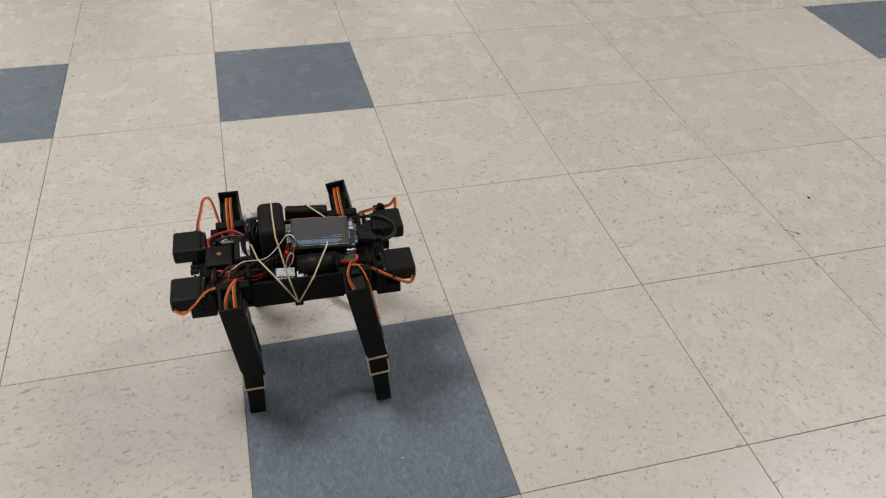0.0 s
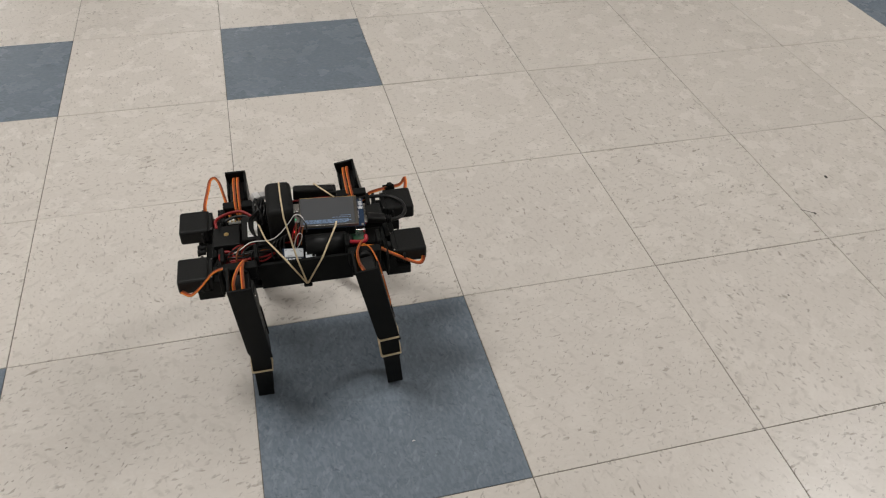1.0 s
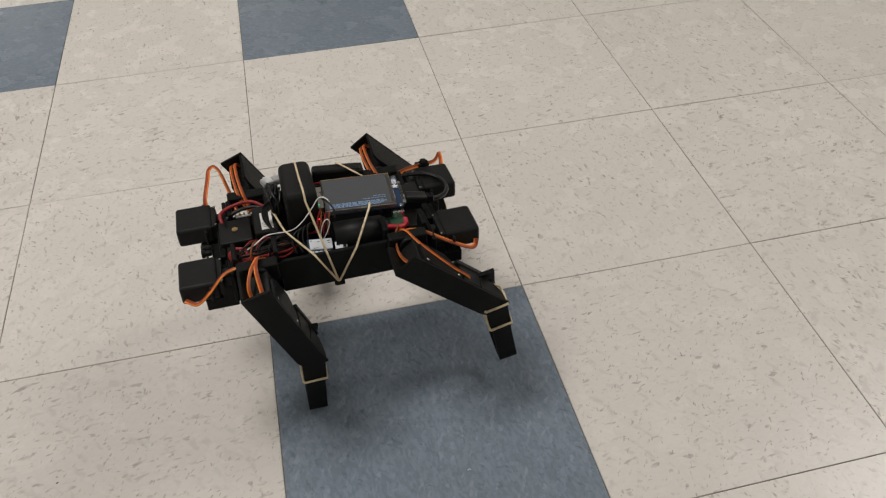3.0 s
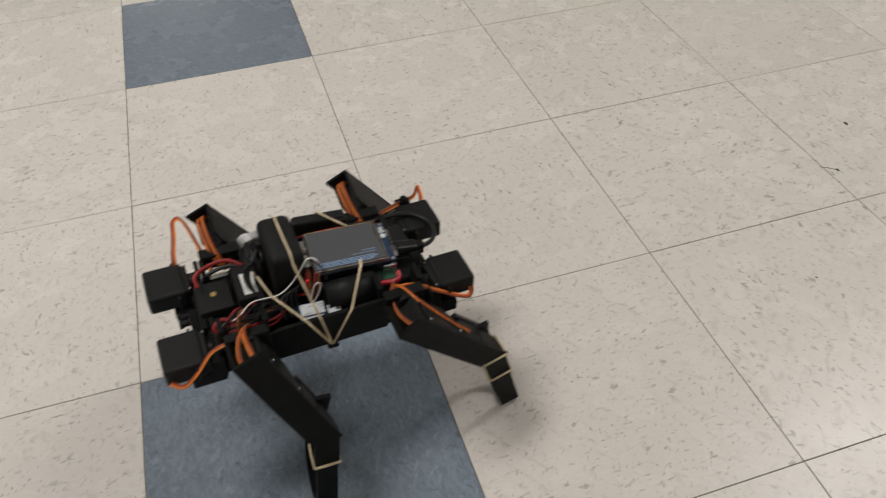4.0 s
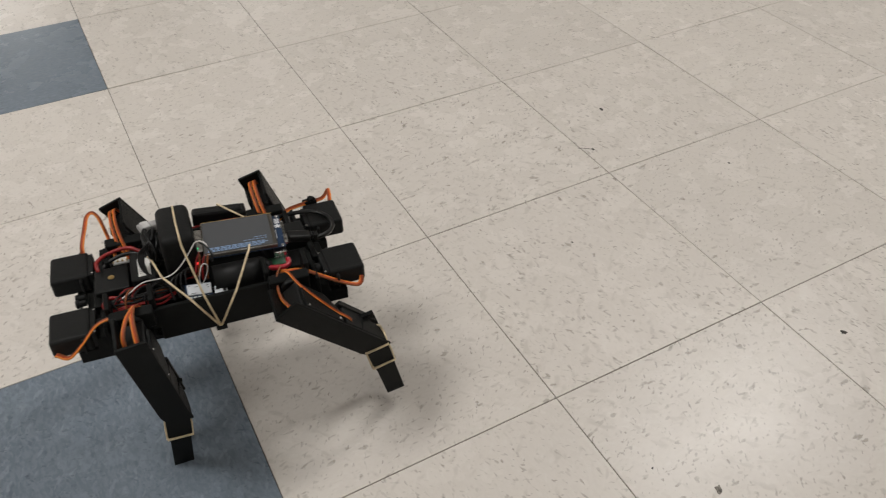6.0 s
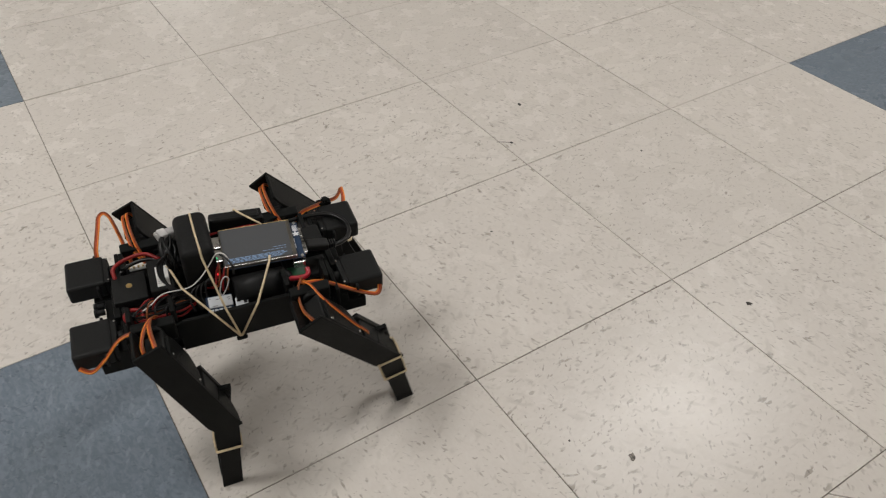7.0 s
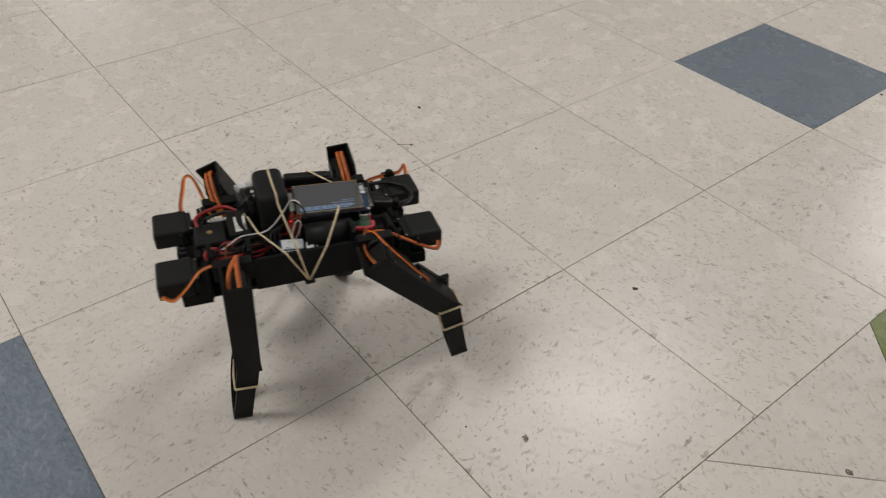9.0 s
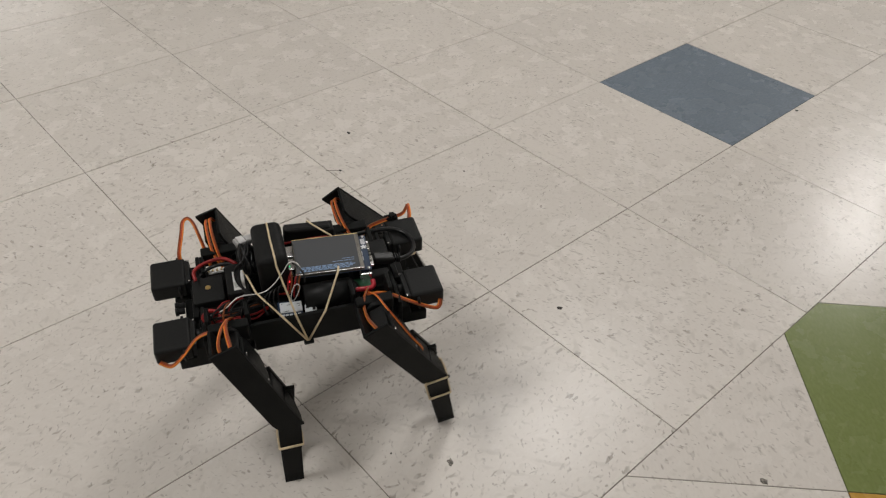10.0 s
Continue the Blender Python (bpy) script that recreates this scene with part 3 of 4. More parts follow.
for k in range(5):  # star on the board
    block(bm, (-0.0008, 0.0, 0.0), (0.0008, 0.0031, 0.0003), m=pose(0.0361, 0.0075, 0.0001, 0, 0, 72 * k))
for y in (0.0118, 0.0134, 0.0150, 0.0166, 0.0182):
    block(bm, (0.0340, y, 0.0001), (0.0386, y + 0.0009, 0.0003))
for y in (-0.004, -0.0115):
    block(bm, (0.0330, y, 0.0001), (0.0337, y + 0.006, 0.0003))
part("board_print", bm, TEXTGREY, board, "white printing on the board")
for y in (-0.0225, 0.0225):
    bm = bmesh.new()
    cylinder(bm, 0.0016, -0.0018, 0.0008, Matrix.Translation((0.0370, y, 0)), 12)
    part("mounting_hole", bm, STEEL, board)
for k in range(6):
    bm = bmesh.new()
    block(bm, (0.0397, -0.014 + k * 0.0045, 0), (0.0420, -0.0115 + k * 0.0045, 0.002), 0.0003, 1)
    part("contact", bm, FRAME, board)
bm = bmesh.new()
block(bm, (0.0392, -0.0195, -0.0022), (0.0428, -0.0065, 0.0006), 0.0004, 1)
block(bm, (0.0392, 0.0040, -0.0022), (0.0420, 0.0150, 0.0004), 0.0004, 1)
part("card_slot", bm, STEEL, board, "bright metal card slot")
bm = bmesh.new()
block(bm, (-0.036, -0.004, -0.0165), (0.040, 0.022, -0.015), 0.0006, 1)
part("computer_board", bm, PCB_GREEN, board, "green computer board")
for y in (-0.010, 0.008):
    bm = bmesh.new()
    block(bm, (-0.043, y, -0.0145), (-0.031, y + 0.015, -0.0015), 0.0006, 1)
    part("usb_socket", bm, STEEL, board, "bright metal socket")
bm = bmesh.new()
block(bm, (0.028, -0.0245, -0.0148), (0.040, -0.017, -0.006), 0.0008, 1)
part("connector", bm, STEEL, board)

# plug and cable of the display
bm = bmesh.new()
PLUG = pose(0.0785, -0.0085, 0.0195, 0, 12, 0)
block(bm, (0.0, -0.0058, -0.004), (0.0225, 0.0058, 0.004), 0.002, 2, m=PLUG)
for k in range(3):
    block(bm, (0.023 + k * 0.0025, -0.0042, -0.0033), (0.0245 + k * 0.0025, 0.0042, 0.0033), 0.0005, 1, m=PLUG)
part("cable_plug", bm, BLACK_CABLE, robot)
wire("power_cable", [(0.107, -0.007, 0.0105), (0.115, -0.004, 0.009), (0.1235, 0.004, 0.0065), (0.1290, 0.018, 0.0040), (0.1270, 0.034, 0.0030), (0.117, 0.046, 0.0030), (0.104, 0.050, 0.0035), (0.087, 0.050, 0.004), (0.07, 0.047, 0.006), (0.05, 0.046, 0.010)], 0.0023, BLACK_CABLE)

# red clip and red leads below the display
wire("red_clip", [(0.0443, -0.030, 0.0145), (0.0475, -0.0355, 0.0125), (0.053, -0.0385, 0.0112), (0.067, -0.0385, 0.0085), (0.0728, -0.035, 0.0080), (0.0738, -0.029, 0.0095)], 0.0026, RED_PLASTIC, "red plastic clip")
bm = bmesh.new()
block(bm, (0.055, -0.036, 0.004), (0.073, -0.022, 0.0095), 0.001, 1)
part("connector_board", bm, PCB_GREEN, robot)

# camera-like box with a brass screw, and module with a printed label
bm = bmesh.new()
block(bm, (-0.102, -0.0085, -0.008), (-0.071, 0.0275, 0.003), 0.0015, 2)
module = part("sensor_box", bm, BLACK_SERVO, robot, "flat black box with a brass screw")
bm = bmesh.new()
cylinder(bm, 0.0028, 0.003, 0.0038, Matrix.Translation((-0.0867, 0.0108, 0)), 20)
cylinder(bm, 0.0012, 0.0038, 0.0042, Matrix.Translation((-0.0867, 0.0108, 0)), 6)
part("screw", bm, BRASS, module, "brass screw")
bm = bmesh.new()
block(bm, (-0.068, -0.013, -0.006), (-0.046, 0.030, 0.0116), 0.0010, 1)
unit = part("radio_module", bm, BLACK_SERVO, robot)
bm = bmesh.new()
block(bm, (-0.0612, -0.0090, 0.0117), (-0.0500, 0.0180, 0.0119))
part("sticker", bm, WHITE, unit, "white printed sticker")
bm = bmesh.new()
for k in range(9):
    if k % 4 != 3:
        block(bm, (-0.0600, -0.0050 + k * 0.0028, 0.0120), (-0.0545 - 0.001 * (k % 3), -0.0046 + k * 0.0028, 0.01204))
part("sticker_print", bm, BLACK_SERVO, unit)
bm = bmesh.new()
block(bm, (-0.0845, 0.0335, -0.001), (-0.0695, 0.0362, 0.0015), 0.0004, 1)
part("header_strip", bm, WHITE, robot, "pale pin header")
for k in range(4):
    bm = bmesh.new()
    block(bm, (-0.0850 + k * 0.0042, 0.0340, 0.0015), (-0.0832 + k * 0.0042, 0.0362, 0.0036), 0.0003, 1)
    part("header_pin", bm, BRASS, robot)

# coil of black cable beside the battery case
for k in range(8):
    a = 0.0115 + 0.0014 * (k % 4)
    c = Vector((-0.0405 - 0.0021 * (k % 4) - 0.001 * (k // 4), 0.021 + 0.0035 * (k % 2), 0.0195 + 0.0012 * (k % 3)))
    pts = [c + Vector((0.003 * math.sin(t * 2 + k), a * 1.35 * math.cos(t), a * math.sin(t))) for t in (2 * math.pi * j / 10 for j in range(11))]
    wire("cable_loop", pts, 0.0014, BLACK_CABLE, steps=4)
for k in range(3):
    wire("cable_tail", [(-0.045 - 0.002 * k, 0.012 - 0.004 * k, 0.035), (-0.053 - 0.002 * k, 0.004, 0.026), (-0.054 - 0.001 * k, -0.006, 0.016), (-0.048 + 0.003 * k, -0.018, 0.007), (-0.036 + 0.004 * k, -0.028, 0.002)], 0.0013, BLACK_CABLE)
bm = bmesh.new()
PLUG = pose(-0.0415, 0.0380, 0.0330, 6, 8, 20)
block(bm, (-0.0100, -0.0052, -0.0038), (-0.0022, 0.0052, 0.0038), 0.0010, 2, m=PLUG)
for k in range(4):
    block(bm, (-0.0125, -0.0046 + k * 0.0025, -0.0022), (-0.0098, -0.0030 + k * 0.0025, 0.0022), 0.0003, 1, m=PLUG)
plug = part("balance_plug", bm, PALE, robot, "white battery plug")
bm = bmesh.new()
block(bm, (-0.0024, -0.0046, -0.0032), (0.0120, 0.0046, 0.0032), 0.0016, 2, m=PLUG)
part("plug_sleeve", bm, SLEEVE, plug, "milky shrink sleeve")
for k in range(4):
    wire("white_wire", [(-0.032, 0.0390 + 0.0016 * k, 0.0360), (-0.026, 0.0440 + 0.0010 * k, 0.0330), (-0.018, 0.0470 + 0.0010 * k, 0.027), (-0.012, 0.0475, 0.020)], 0.0008, WHITEWIRE)

# loose wires
wire("red_wire", [(-0.098, 0.024, 0.002), (-0.098, 0.034, 0.007), (-0.086, 0.04, 0.010), (-0.068, 0.04, 0.012), (-0.055, 0.03, 0.010)], 0.0019, REDWIRE, "thick red wire")
wire("black_wire", [(-0.096, 0.03, 0.0), (-0.084, 0.036, 0.005), (-0.068, 0.036, 0.008), (-0.05, 0.028, 0.008)], 0.0019, BLACK_CABLE)
wire("white_wire", [(-0.0776, -0.0326, 0.010), (-0.0704, -0.030, 0.012), (-0.0577, -0.0205, 0.013), (-0.0357, -0.0225, 0.015), (-0.024, -0.022, 0.022), (-0.0125, -0.019, 0.034), (-0.005, -0.015, 0.041), (0.002, -0.0165, 0.040), (0.006, -0.024, 0.034)], 0.0006, WHITEWIRE)
wire("white_wire", [(-0.0085, -0.035, 0.0075), (-0.0090, -0.035, 0.0140), (-0.0058, -0.035, 0.0255), (-0.0020, -0.035, 0.0300), (0.0006, -0.035, 0.0255), (-0.0035, -0.035, 0.0140), (-0.0085, -0.035, 0.0060)], 0.00055, WHITEWIRE)
wire("black_wire", [(-0.002, -0.0150, 0.040), (0.003, -0.0215, 0.039), (0.0065, -0.0300, 0.036), (0.006, -0.0345, 0.030)], 0.0010, BLACK_CABLE)
random.seed(11)
for k in range(9):
    y, z = -0.03 - 0.0022 * (k % 5), 0.0005 + 0.0012 * (k % 4)
    x = -0.098 + random.uniform(0, 0.008)
    wire("jumper_wire", [(x, y - 0.004, z - 0.004), (x + 0.012, y + random.uniform(-0.004, 0.004), z + 0.003), (x + 0.032, y + random.uniform(-0.004, 0.003), z + 0.004), (x + 0.05, y + random.uniform(-0.003, 0.008), z + random.uniform(-0.001, 0.006)), (x + 0.064, y + 0.008, z)],
         0.0010, (REDWIRE, BROWN, BLACK_CABLE, BLACK_CABLE)[k % 4])
for k in range(3):
    wire("jumper_wire", [(-0.02 + 0.004 * k, -0.018, 0.004), (-0.012 + 0.003 * k, -0.028, 0.014), (-0.008 + 0.003 * k, -0.02, 0.024), (-0.004, -0.012, 0.026)], 0.0009, (REDWIRE, BROWN, BLACK_CABLE)[k])
random.seed(23)
for k in range(7):  # tangle between the box and the near wall
    x, y, z = -0.088 + 0.006 * k, -0.026 - 0.003 * (k % 3), 0.004 + 0.0015 * (k % 3)
    wire("jumper_wire", [(x, y - 0.012, z - 0.006), (x + random.uniform(-0.004, 0.006), y - 0.006, z + 0.004), (x + random.uniform(0.004, 0.014), y + 0.004, z + 0.006), (x + random.uniform(0.010, 0.022), y + 0.010, z + 0.002)], 0.0009, (REDWIRE, BLACK_CABLE, BROWN, REDWIRE, BLACK_CABLE, BLACK_CABLE, BLACK_CABLE)[k])
wire("red_wire", [(-0.092, -0.036, 0.001), (-0.094, -0.031, 0.006), (-0.088, -0.027, 0.0085), (-0.080, -0.030, 0.008), (-0.078, -0.036, 0.005)], 0.0019, REDWIRE, "thick red wire")
for k in range(4):  # thin black leads rising past the battery
    wire("black_wire", [(-0.034 + 0.006 * k, -0.040, 0.000), (-0.036 + 0.005 * k, -0.032, 0.008), (-0.030 + 0.004 * k, -0.024, 0.014 + 0.002 * k), (-0.016 + 0.003 * k, -0.019, 0.012)], 0.0010, BLACK_CABLE)
for k in range(3):
    wire("jumper_wire", [(-0.006 + 0.0022 * k, -0.030, 0.008), (-0.004 + 0.002 * k, -0.028, 0.020), (0.0 + 0.0015 * k, -0.022, 0.0285), (0.004, -0.016, 0.024)], 0.0009, (REDWIRE, BLACK_CABLE, BROWN)[k])
for k in range(3):
    wire("black_wire", [(0.052 + 0.004 * k, -0.049, -0.004), (0.050 + 0.005 * k, -0.045, 0.004), (0.056 + 0.004 * k, -0.036, 0.004), (0.066 + 0.003 * k, -0.026, 0.002)], 0.0009, BLACK_CABLE)
for k in range(2):
    wire("jumper_wire", [(0.03 + 0.006 * k, -0.048, -0.006), (0.036 + 0.006 * k, -0.044, 0.004), (0.042 + 0.004 * k, -0.036, 0.006)], 0.0009, BLACK_CABLE)
wire("red_wire", [(-0.01, 0.030, 0.026), (0.01, 0.0285, 0.028), (0.034, 0.029, 0.027), (0.05, 0.028, 0.024)], 0.0011, REDWIRE)

# power switch board lying by the side wall
TILT = pose(-0.0110, -0.0455, 0.0078, 36, 9, 3)
bm = bmesh.new()
block(bm, (-0.0125, -0.0085, -0.0016), (0.0110, 0.0080, 0.0), 0.0005, 1, m=TILT)
power = part("power_board", bm, PCB_BLUE, robot, "small blue power board")
bm = bmesh.new()
block(bm, (-0.0110, -0.0030, 0.0001), (0.0105, 0.0072, 0.0016), 0.0006, 1, m=TILT)
part("shield", bm, LABEL, power, "glossy pale printed cover")
bm = bmesh.new()
for x, y, w, h in ((-0.0095, 0.0052, 0.0008, 0.0008), (-0.0040, 0.0042, 0.0030, 0.0005), (0.0060, 0.0046, 0.0022, 0.0005), (0.0066, 0.0026, 0.0016, 0.0005), (-0.0080, -0.0016, 0.0050, 0.0004)):
    block(bm, (x, y, 0.00165), (x + w, y + h, 0.0018), m=TILT)
part("shield_print", bm, BLACK_SERVO, power, "small dark printing")
bm = bmesh.new()
for k in range(5):
    block(bm, (-0.0105 + 0.0040 * k, -0.0072, 0.0001), (-0.0075 + 0.0040 * k, -0.0042, 0.0012), 0.0002, 1, m=TILT)
part("solder_tabs", bm, LABEL, power)
SIDE = pose(0.0072, -0.0475, 0.0060, 36, 12, 3)
bm = bmesh.new()
block(bm, (-0.0055, -0.0035, -0.0012), (0.0060, 0.0042, 0.0), 0.0004, 1, m=SIDE)
chip = part("chip_board", bm, LABEL, robot, "small glossy pale board")
bm = bmesh.new()
block(bm, (-0.0045, 0.0005, 0.0001), (-0.0012, 0.0022, 0.0006), 0.0002, 1, m=SIDE)
block(bm, (0.0018, -0.0014, 0.0001), (0.0048, 0.0012, 0.0008), 0.0002, 1, m=SIDE)
part("chip", bm, BLACK_SERVO, chip)
bm = bmesh.new()
cylinder(bm, 0.0009, 0, 0.0012, Matrix.Translation((-0.0078, -0.0195, 0.0195)), 8)
part("red_light", bm, LED_RED, robot, "tiny red indicator light")
bm = bmesh.new()
cylinder(bm, 0.0006, 0, 0.0012, Matrix.Translation((-0.0045, -0.003, 0.0240)), 8)
part("green_light", bm, LED_GREEN, robot, "tiny green indicator light")
bm = bmesh.new()
block(bm, (-0.0100, -0.018, 0.008), (-0.0040, 0.028, 0.0175), 0.0008, 1)
part("red_board", bm, RED_PLASTIC, robot, "red board under the display")
for y in (-0.004, 0.004):
    bm = bmesh.new()
    cylinder(bm, 0.0030, 0.0, 0.009, Matrix.Translation((-0.112, y, -0.008)) @ pose(0, 0, 0, 0, -90, 0), 12)
    cylinder(bm, 0.0040, 0.006, 0.009, Matrix.Translation((-0.112, y, -0.008)) @ pose(0, 0, 0, 0, -90, 0), 8)
    part("frame_bolt", bm, BLACK_SERVO, robot)

# rubber bands holding the electronics down
APEX = (0.0, -0.0590, -0.0275)
for pts in ([(-0.019, 0.0440, 0.012), (-0.019, 0.0440, 0.042), (-0.0188, 0.0410, 0.0482), (-0.0187, 0.036, 0.0507), (-0.0186, 0.008, 0.0510), (-0.018, -0.009, 0.0507), (-0.0178, -0.0150, 0.0482), (-0.0176, -0.0175, 0.042), (-0.0078, -0.0570, 0.0095), APEX],
            [(-0.050, 0.008, 0.020), (-0.0475, 0.001, 0.0205), (-0.041, -0.0213, 0.015), (-0.0195, -0.0570, 0.0095), APEX],
            [(0.0415, -0.0215, 0.0302), (0.0400, -0.0275, 0.0295), (0.0205, -0.0570, 0.0095), APEX],
            [(0.022, 0.0515, 0.010), (0.0225, 0.0505, 0.034), (0.0265, 0.0405, 0.0365), (0.0439, 0.0220, 0.0318)]):
    bm = bmesh.new()
    tube(bm, pts, 0.0011, 6, 0, 0, flat=0.6)
    part("rubber_band", bm, RUBBER, robot, "tan rubber band")
bm = bmesh.new()
block(bm, (-0.0045, -0.0612, -0.0305), (0.0055, -0.0568, -0.0265), 0.0012, 2)
part("band_hook", bm, BLACK_PRINT, robot)


# ---------------------------------------------------------------- floor tiles, one by one
GAP = 0.0005
BLUE = {(-1, -1), (-1, 2), (-3, 2), (-3, -1), (4, -1), (4, 2)}


def tile_mesh(material, size=TILE):
    h = size / 2 - GAP
    bm = bmesh.new()
    block(bm, (-h, -h, -0.0022), (h, h, 0), 0.0004, 1)
    data = bpy.data.meshes.new("tile")
    bm.to_mesh(data)
    bm.free()
    data.materials.append(material)
    return data


def clipped_tile(cx, cy, limit, material):
    """A tile turned by 45 degrees and cut off along y = limit."""
    h = TILE / 2 - GAP
    bm = bmesh.new()
    block(bm, (-h, -h, -0.0022), (h, h, 0), 0.0004, 1, m=pose(cx, cy, 0, 0, 0, 45))
    bmesh.ops.bisect_plane(bm, geom=[*bm.verts, *bm.edges, *bm.faces], plane_co=(0, limit, 0), plane_no=(0, 1, 0), clear_outer=True)
    if not bm.faces:
        bm.free()
        return
    bmesh.ops.contextual_create(bm, geom=[e for e in bm.edges if e.is_boundary])
    bmesh.ops.translate(bm, vec=(-cx, -cy, 0), verts=bm.verts)
    bmesh.ops.rotate(bm, matrix=Matrix.Rotation(-math.pi / 4, 3, "Z"), verts=bm.verts)
    ob = part("tile", bm, material, floor)
    ob.matrix_basis = pose(cx, cy, 0, 0, 0, 45)


shared = {m: tile_mesh(m) for m in (TILE_CREAM, TILE_BLUE)}
BORDER = -2
random.seed(7)
for u in range(-7, 13):
    for v in range(BORDER, 13):
        ob = new("tile", shared[TILE_BLUE if (u, v) in BLUE else TILE_CREAM])
        ob.parent = floor
        turn = 90 * ((u + v + 1) % 2)
        tip_x, tip_y = random.uniform(-0.09, 0.09), random.uniform(-0.09, 0.09)
        ob.matrix_basis = pose((u + 0.5) * TILE, (v + 0.5) * TILE, 0, tip_x, tip_y, turn)
# diagonal field beyond the border line
for i in range(-3, 4):
    for j in range(-3, 3):
        a, b = 4.80 + 2 ** 0.5 * (i + 0.5), -0.31 + 2 ** 0.5 * (j + 0.5)  # x - y and x + y, in tiles
        cx, cy = (a + b) / 2 * TILE, (b - a) / 2 * TILE
        if cy < BORDER * TILE + 0.21 and cx > -0.6:
            clipped_tile(cx, cy, BORDER * TILE - GAP, TILE_GREEN if (i, j) == (0, 0) else TILE_ORANGE if (i, j) == (0, -1) else TILE_CREAM)

# the rest of the floor out to the walls, in one mesh
def spread_tiles(bm, cx, cy, turn):
    h, c, q = TILE / 2 - GAP, math.cos(radians(turn)), math.sin(radians(turn))
    ring = [(cx + c * x - q * y, cy + q * x + c * y) for x, y in ((-h, -h), (h, -h), (h, h), (-h, h))]
    top, low = [bm.verts.new((x, y, 0)) for x, y in ring], [bm.verts.new((x, y, -0.002)) for x, y in ring]
    bm.faces.new(top)
    for k in range(4):
        bm.faces.new((low[k], low[(k + 1) % 4], top[(k + 1) % 4], top[k]))


def cut(bm, co, no):
    bmesh.ops.bisect_plane(bm, geom=[*bm.verts, *bm.edges, *bm.faces], plane_co=co, plane_no=no, clear_outer=True)


straight, slanted = bmesh.new(), bmesh.new()
for u in range(-24, 31):
    for v in range(BORDER, 34):
        if not (-7 <= u < 13 and v < 13):
            spread_tiles(straight, (u + 0.5) * TILE, (v + 0.5) * TILE, 0)
for i in range(-24, 44):
    for j in range(-44, 24):
        a, b = 4.80 + 2 ** 0.5 * (i + 0.5), -0.31 + 2 ** 0.5 * (j + 0.5)
        cx, cy = (a + b) / 2 * TILE, (b - a) / 2 * TILE
        built = -3 <= i < 4 and -3 <= j < 3 and cx > -0.6
        if not built and Y0 - 0.2 < cy < BORDER * TILE + 0.21 and X0 - 0.2 < cx < X1 + 0.2:
            spread_tiles(slanted, cx, cy, 45)
cut(slanted, (0, BORDER * TILE - GAP, 0), (0, 1, 0))
for bm in (straight, slanted):
    for co, no in (((X0, 0, 0), (-1, 0, 0)), ((X1, 0, 0), (1, 0, 0)), ((0, Y0, 0), (0, -1, 0)), ((0, Y1, 0), (0, 1, 0))):
        cut(bm, co, no)
    part("far_tiles", bm, TILE_CREAM, floor)["kind"] = "stuff"

# specks of dirt trodden onto the floor
random.seed(21)
for x, y, r in ((0.707, 0.148, 0.0045), (0.625, 0.061, 0.0032), (0.47, -0.102, 0.002), (0.658, -0.388, 0.0042), (0.382, -0.474, 0.0048), (1.435, -0.312, 0.004), (0.340, -0.424, 0.0016), (0.784, -0.067, 0.0020), (-0.524, -0.143, 0.0014), (0.626, -0.712, 0.0050)):
    bm = bmesh.new()
    n = 11
    low = [bm.verts.new((math.cos(t) * r * q, math.sin(t) * r * q * 0.7, 0)) for t, q in ((2 * math.pi * k / n, random.uniform(0.6, 1.3)) for k in range(n))]
    high = [bm.verts.new((p.co.x * 0.7, p.co.y * 0.7, r * 0.18)) for p in low]
    bm.faces.new(high)
    for k in range(n):
        bm.faces.new((low[k], low[(k + 1) % n], high[(k + 1) % n], high[k]))
    ob = tagged(mesh_object("dirt_speck", bm, SCUFF if r > 0.0046 else DIRT), "tiny dark speck of dirt stuck to the vinyl floor", "dirt", "floor dirt")
    ob.matrix_basis = pose(x, y, 0.0002, 0, 0, random.uniform(0, 180))


def floor_mark(name, points, radius, material, label, category):
    """A thin thread or scratch lying on the tiles."""
    bm = bmesh.new()
    tube(bm, [(x, y, 0.0004) for x, y in points], radius, 6, 0, 6, flat=0.5)
    tagged(mesh_object(name, bm, material), label, category)


floor_mark("scratch_mark", [(0.606, 0.074), (0.616, 0.068), (0.627, 0.058)], 0.0006, DIRT, "short dark scratch on the cream vinyl tile", "scratch")
bm = bmesh.new()
block(bm, (-0.0015, -0.0008, 0), (0.0013, 0.0009, 0.0008), 0.0003, 1)
block(bm, (0.0008, -0.0014, 0), (0.0020, 0.0001, 0.0006), 0.0002, 1)
crumb = tagged(mesh_object("crumb", bm, PALE), "tiny white crumb on the blue vinyl tile", "crumb")
crumb.matrix_basis = pose(-0.125, -0.225, 0.0004, 0, 0, 20)

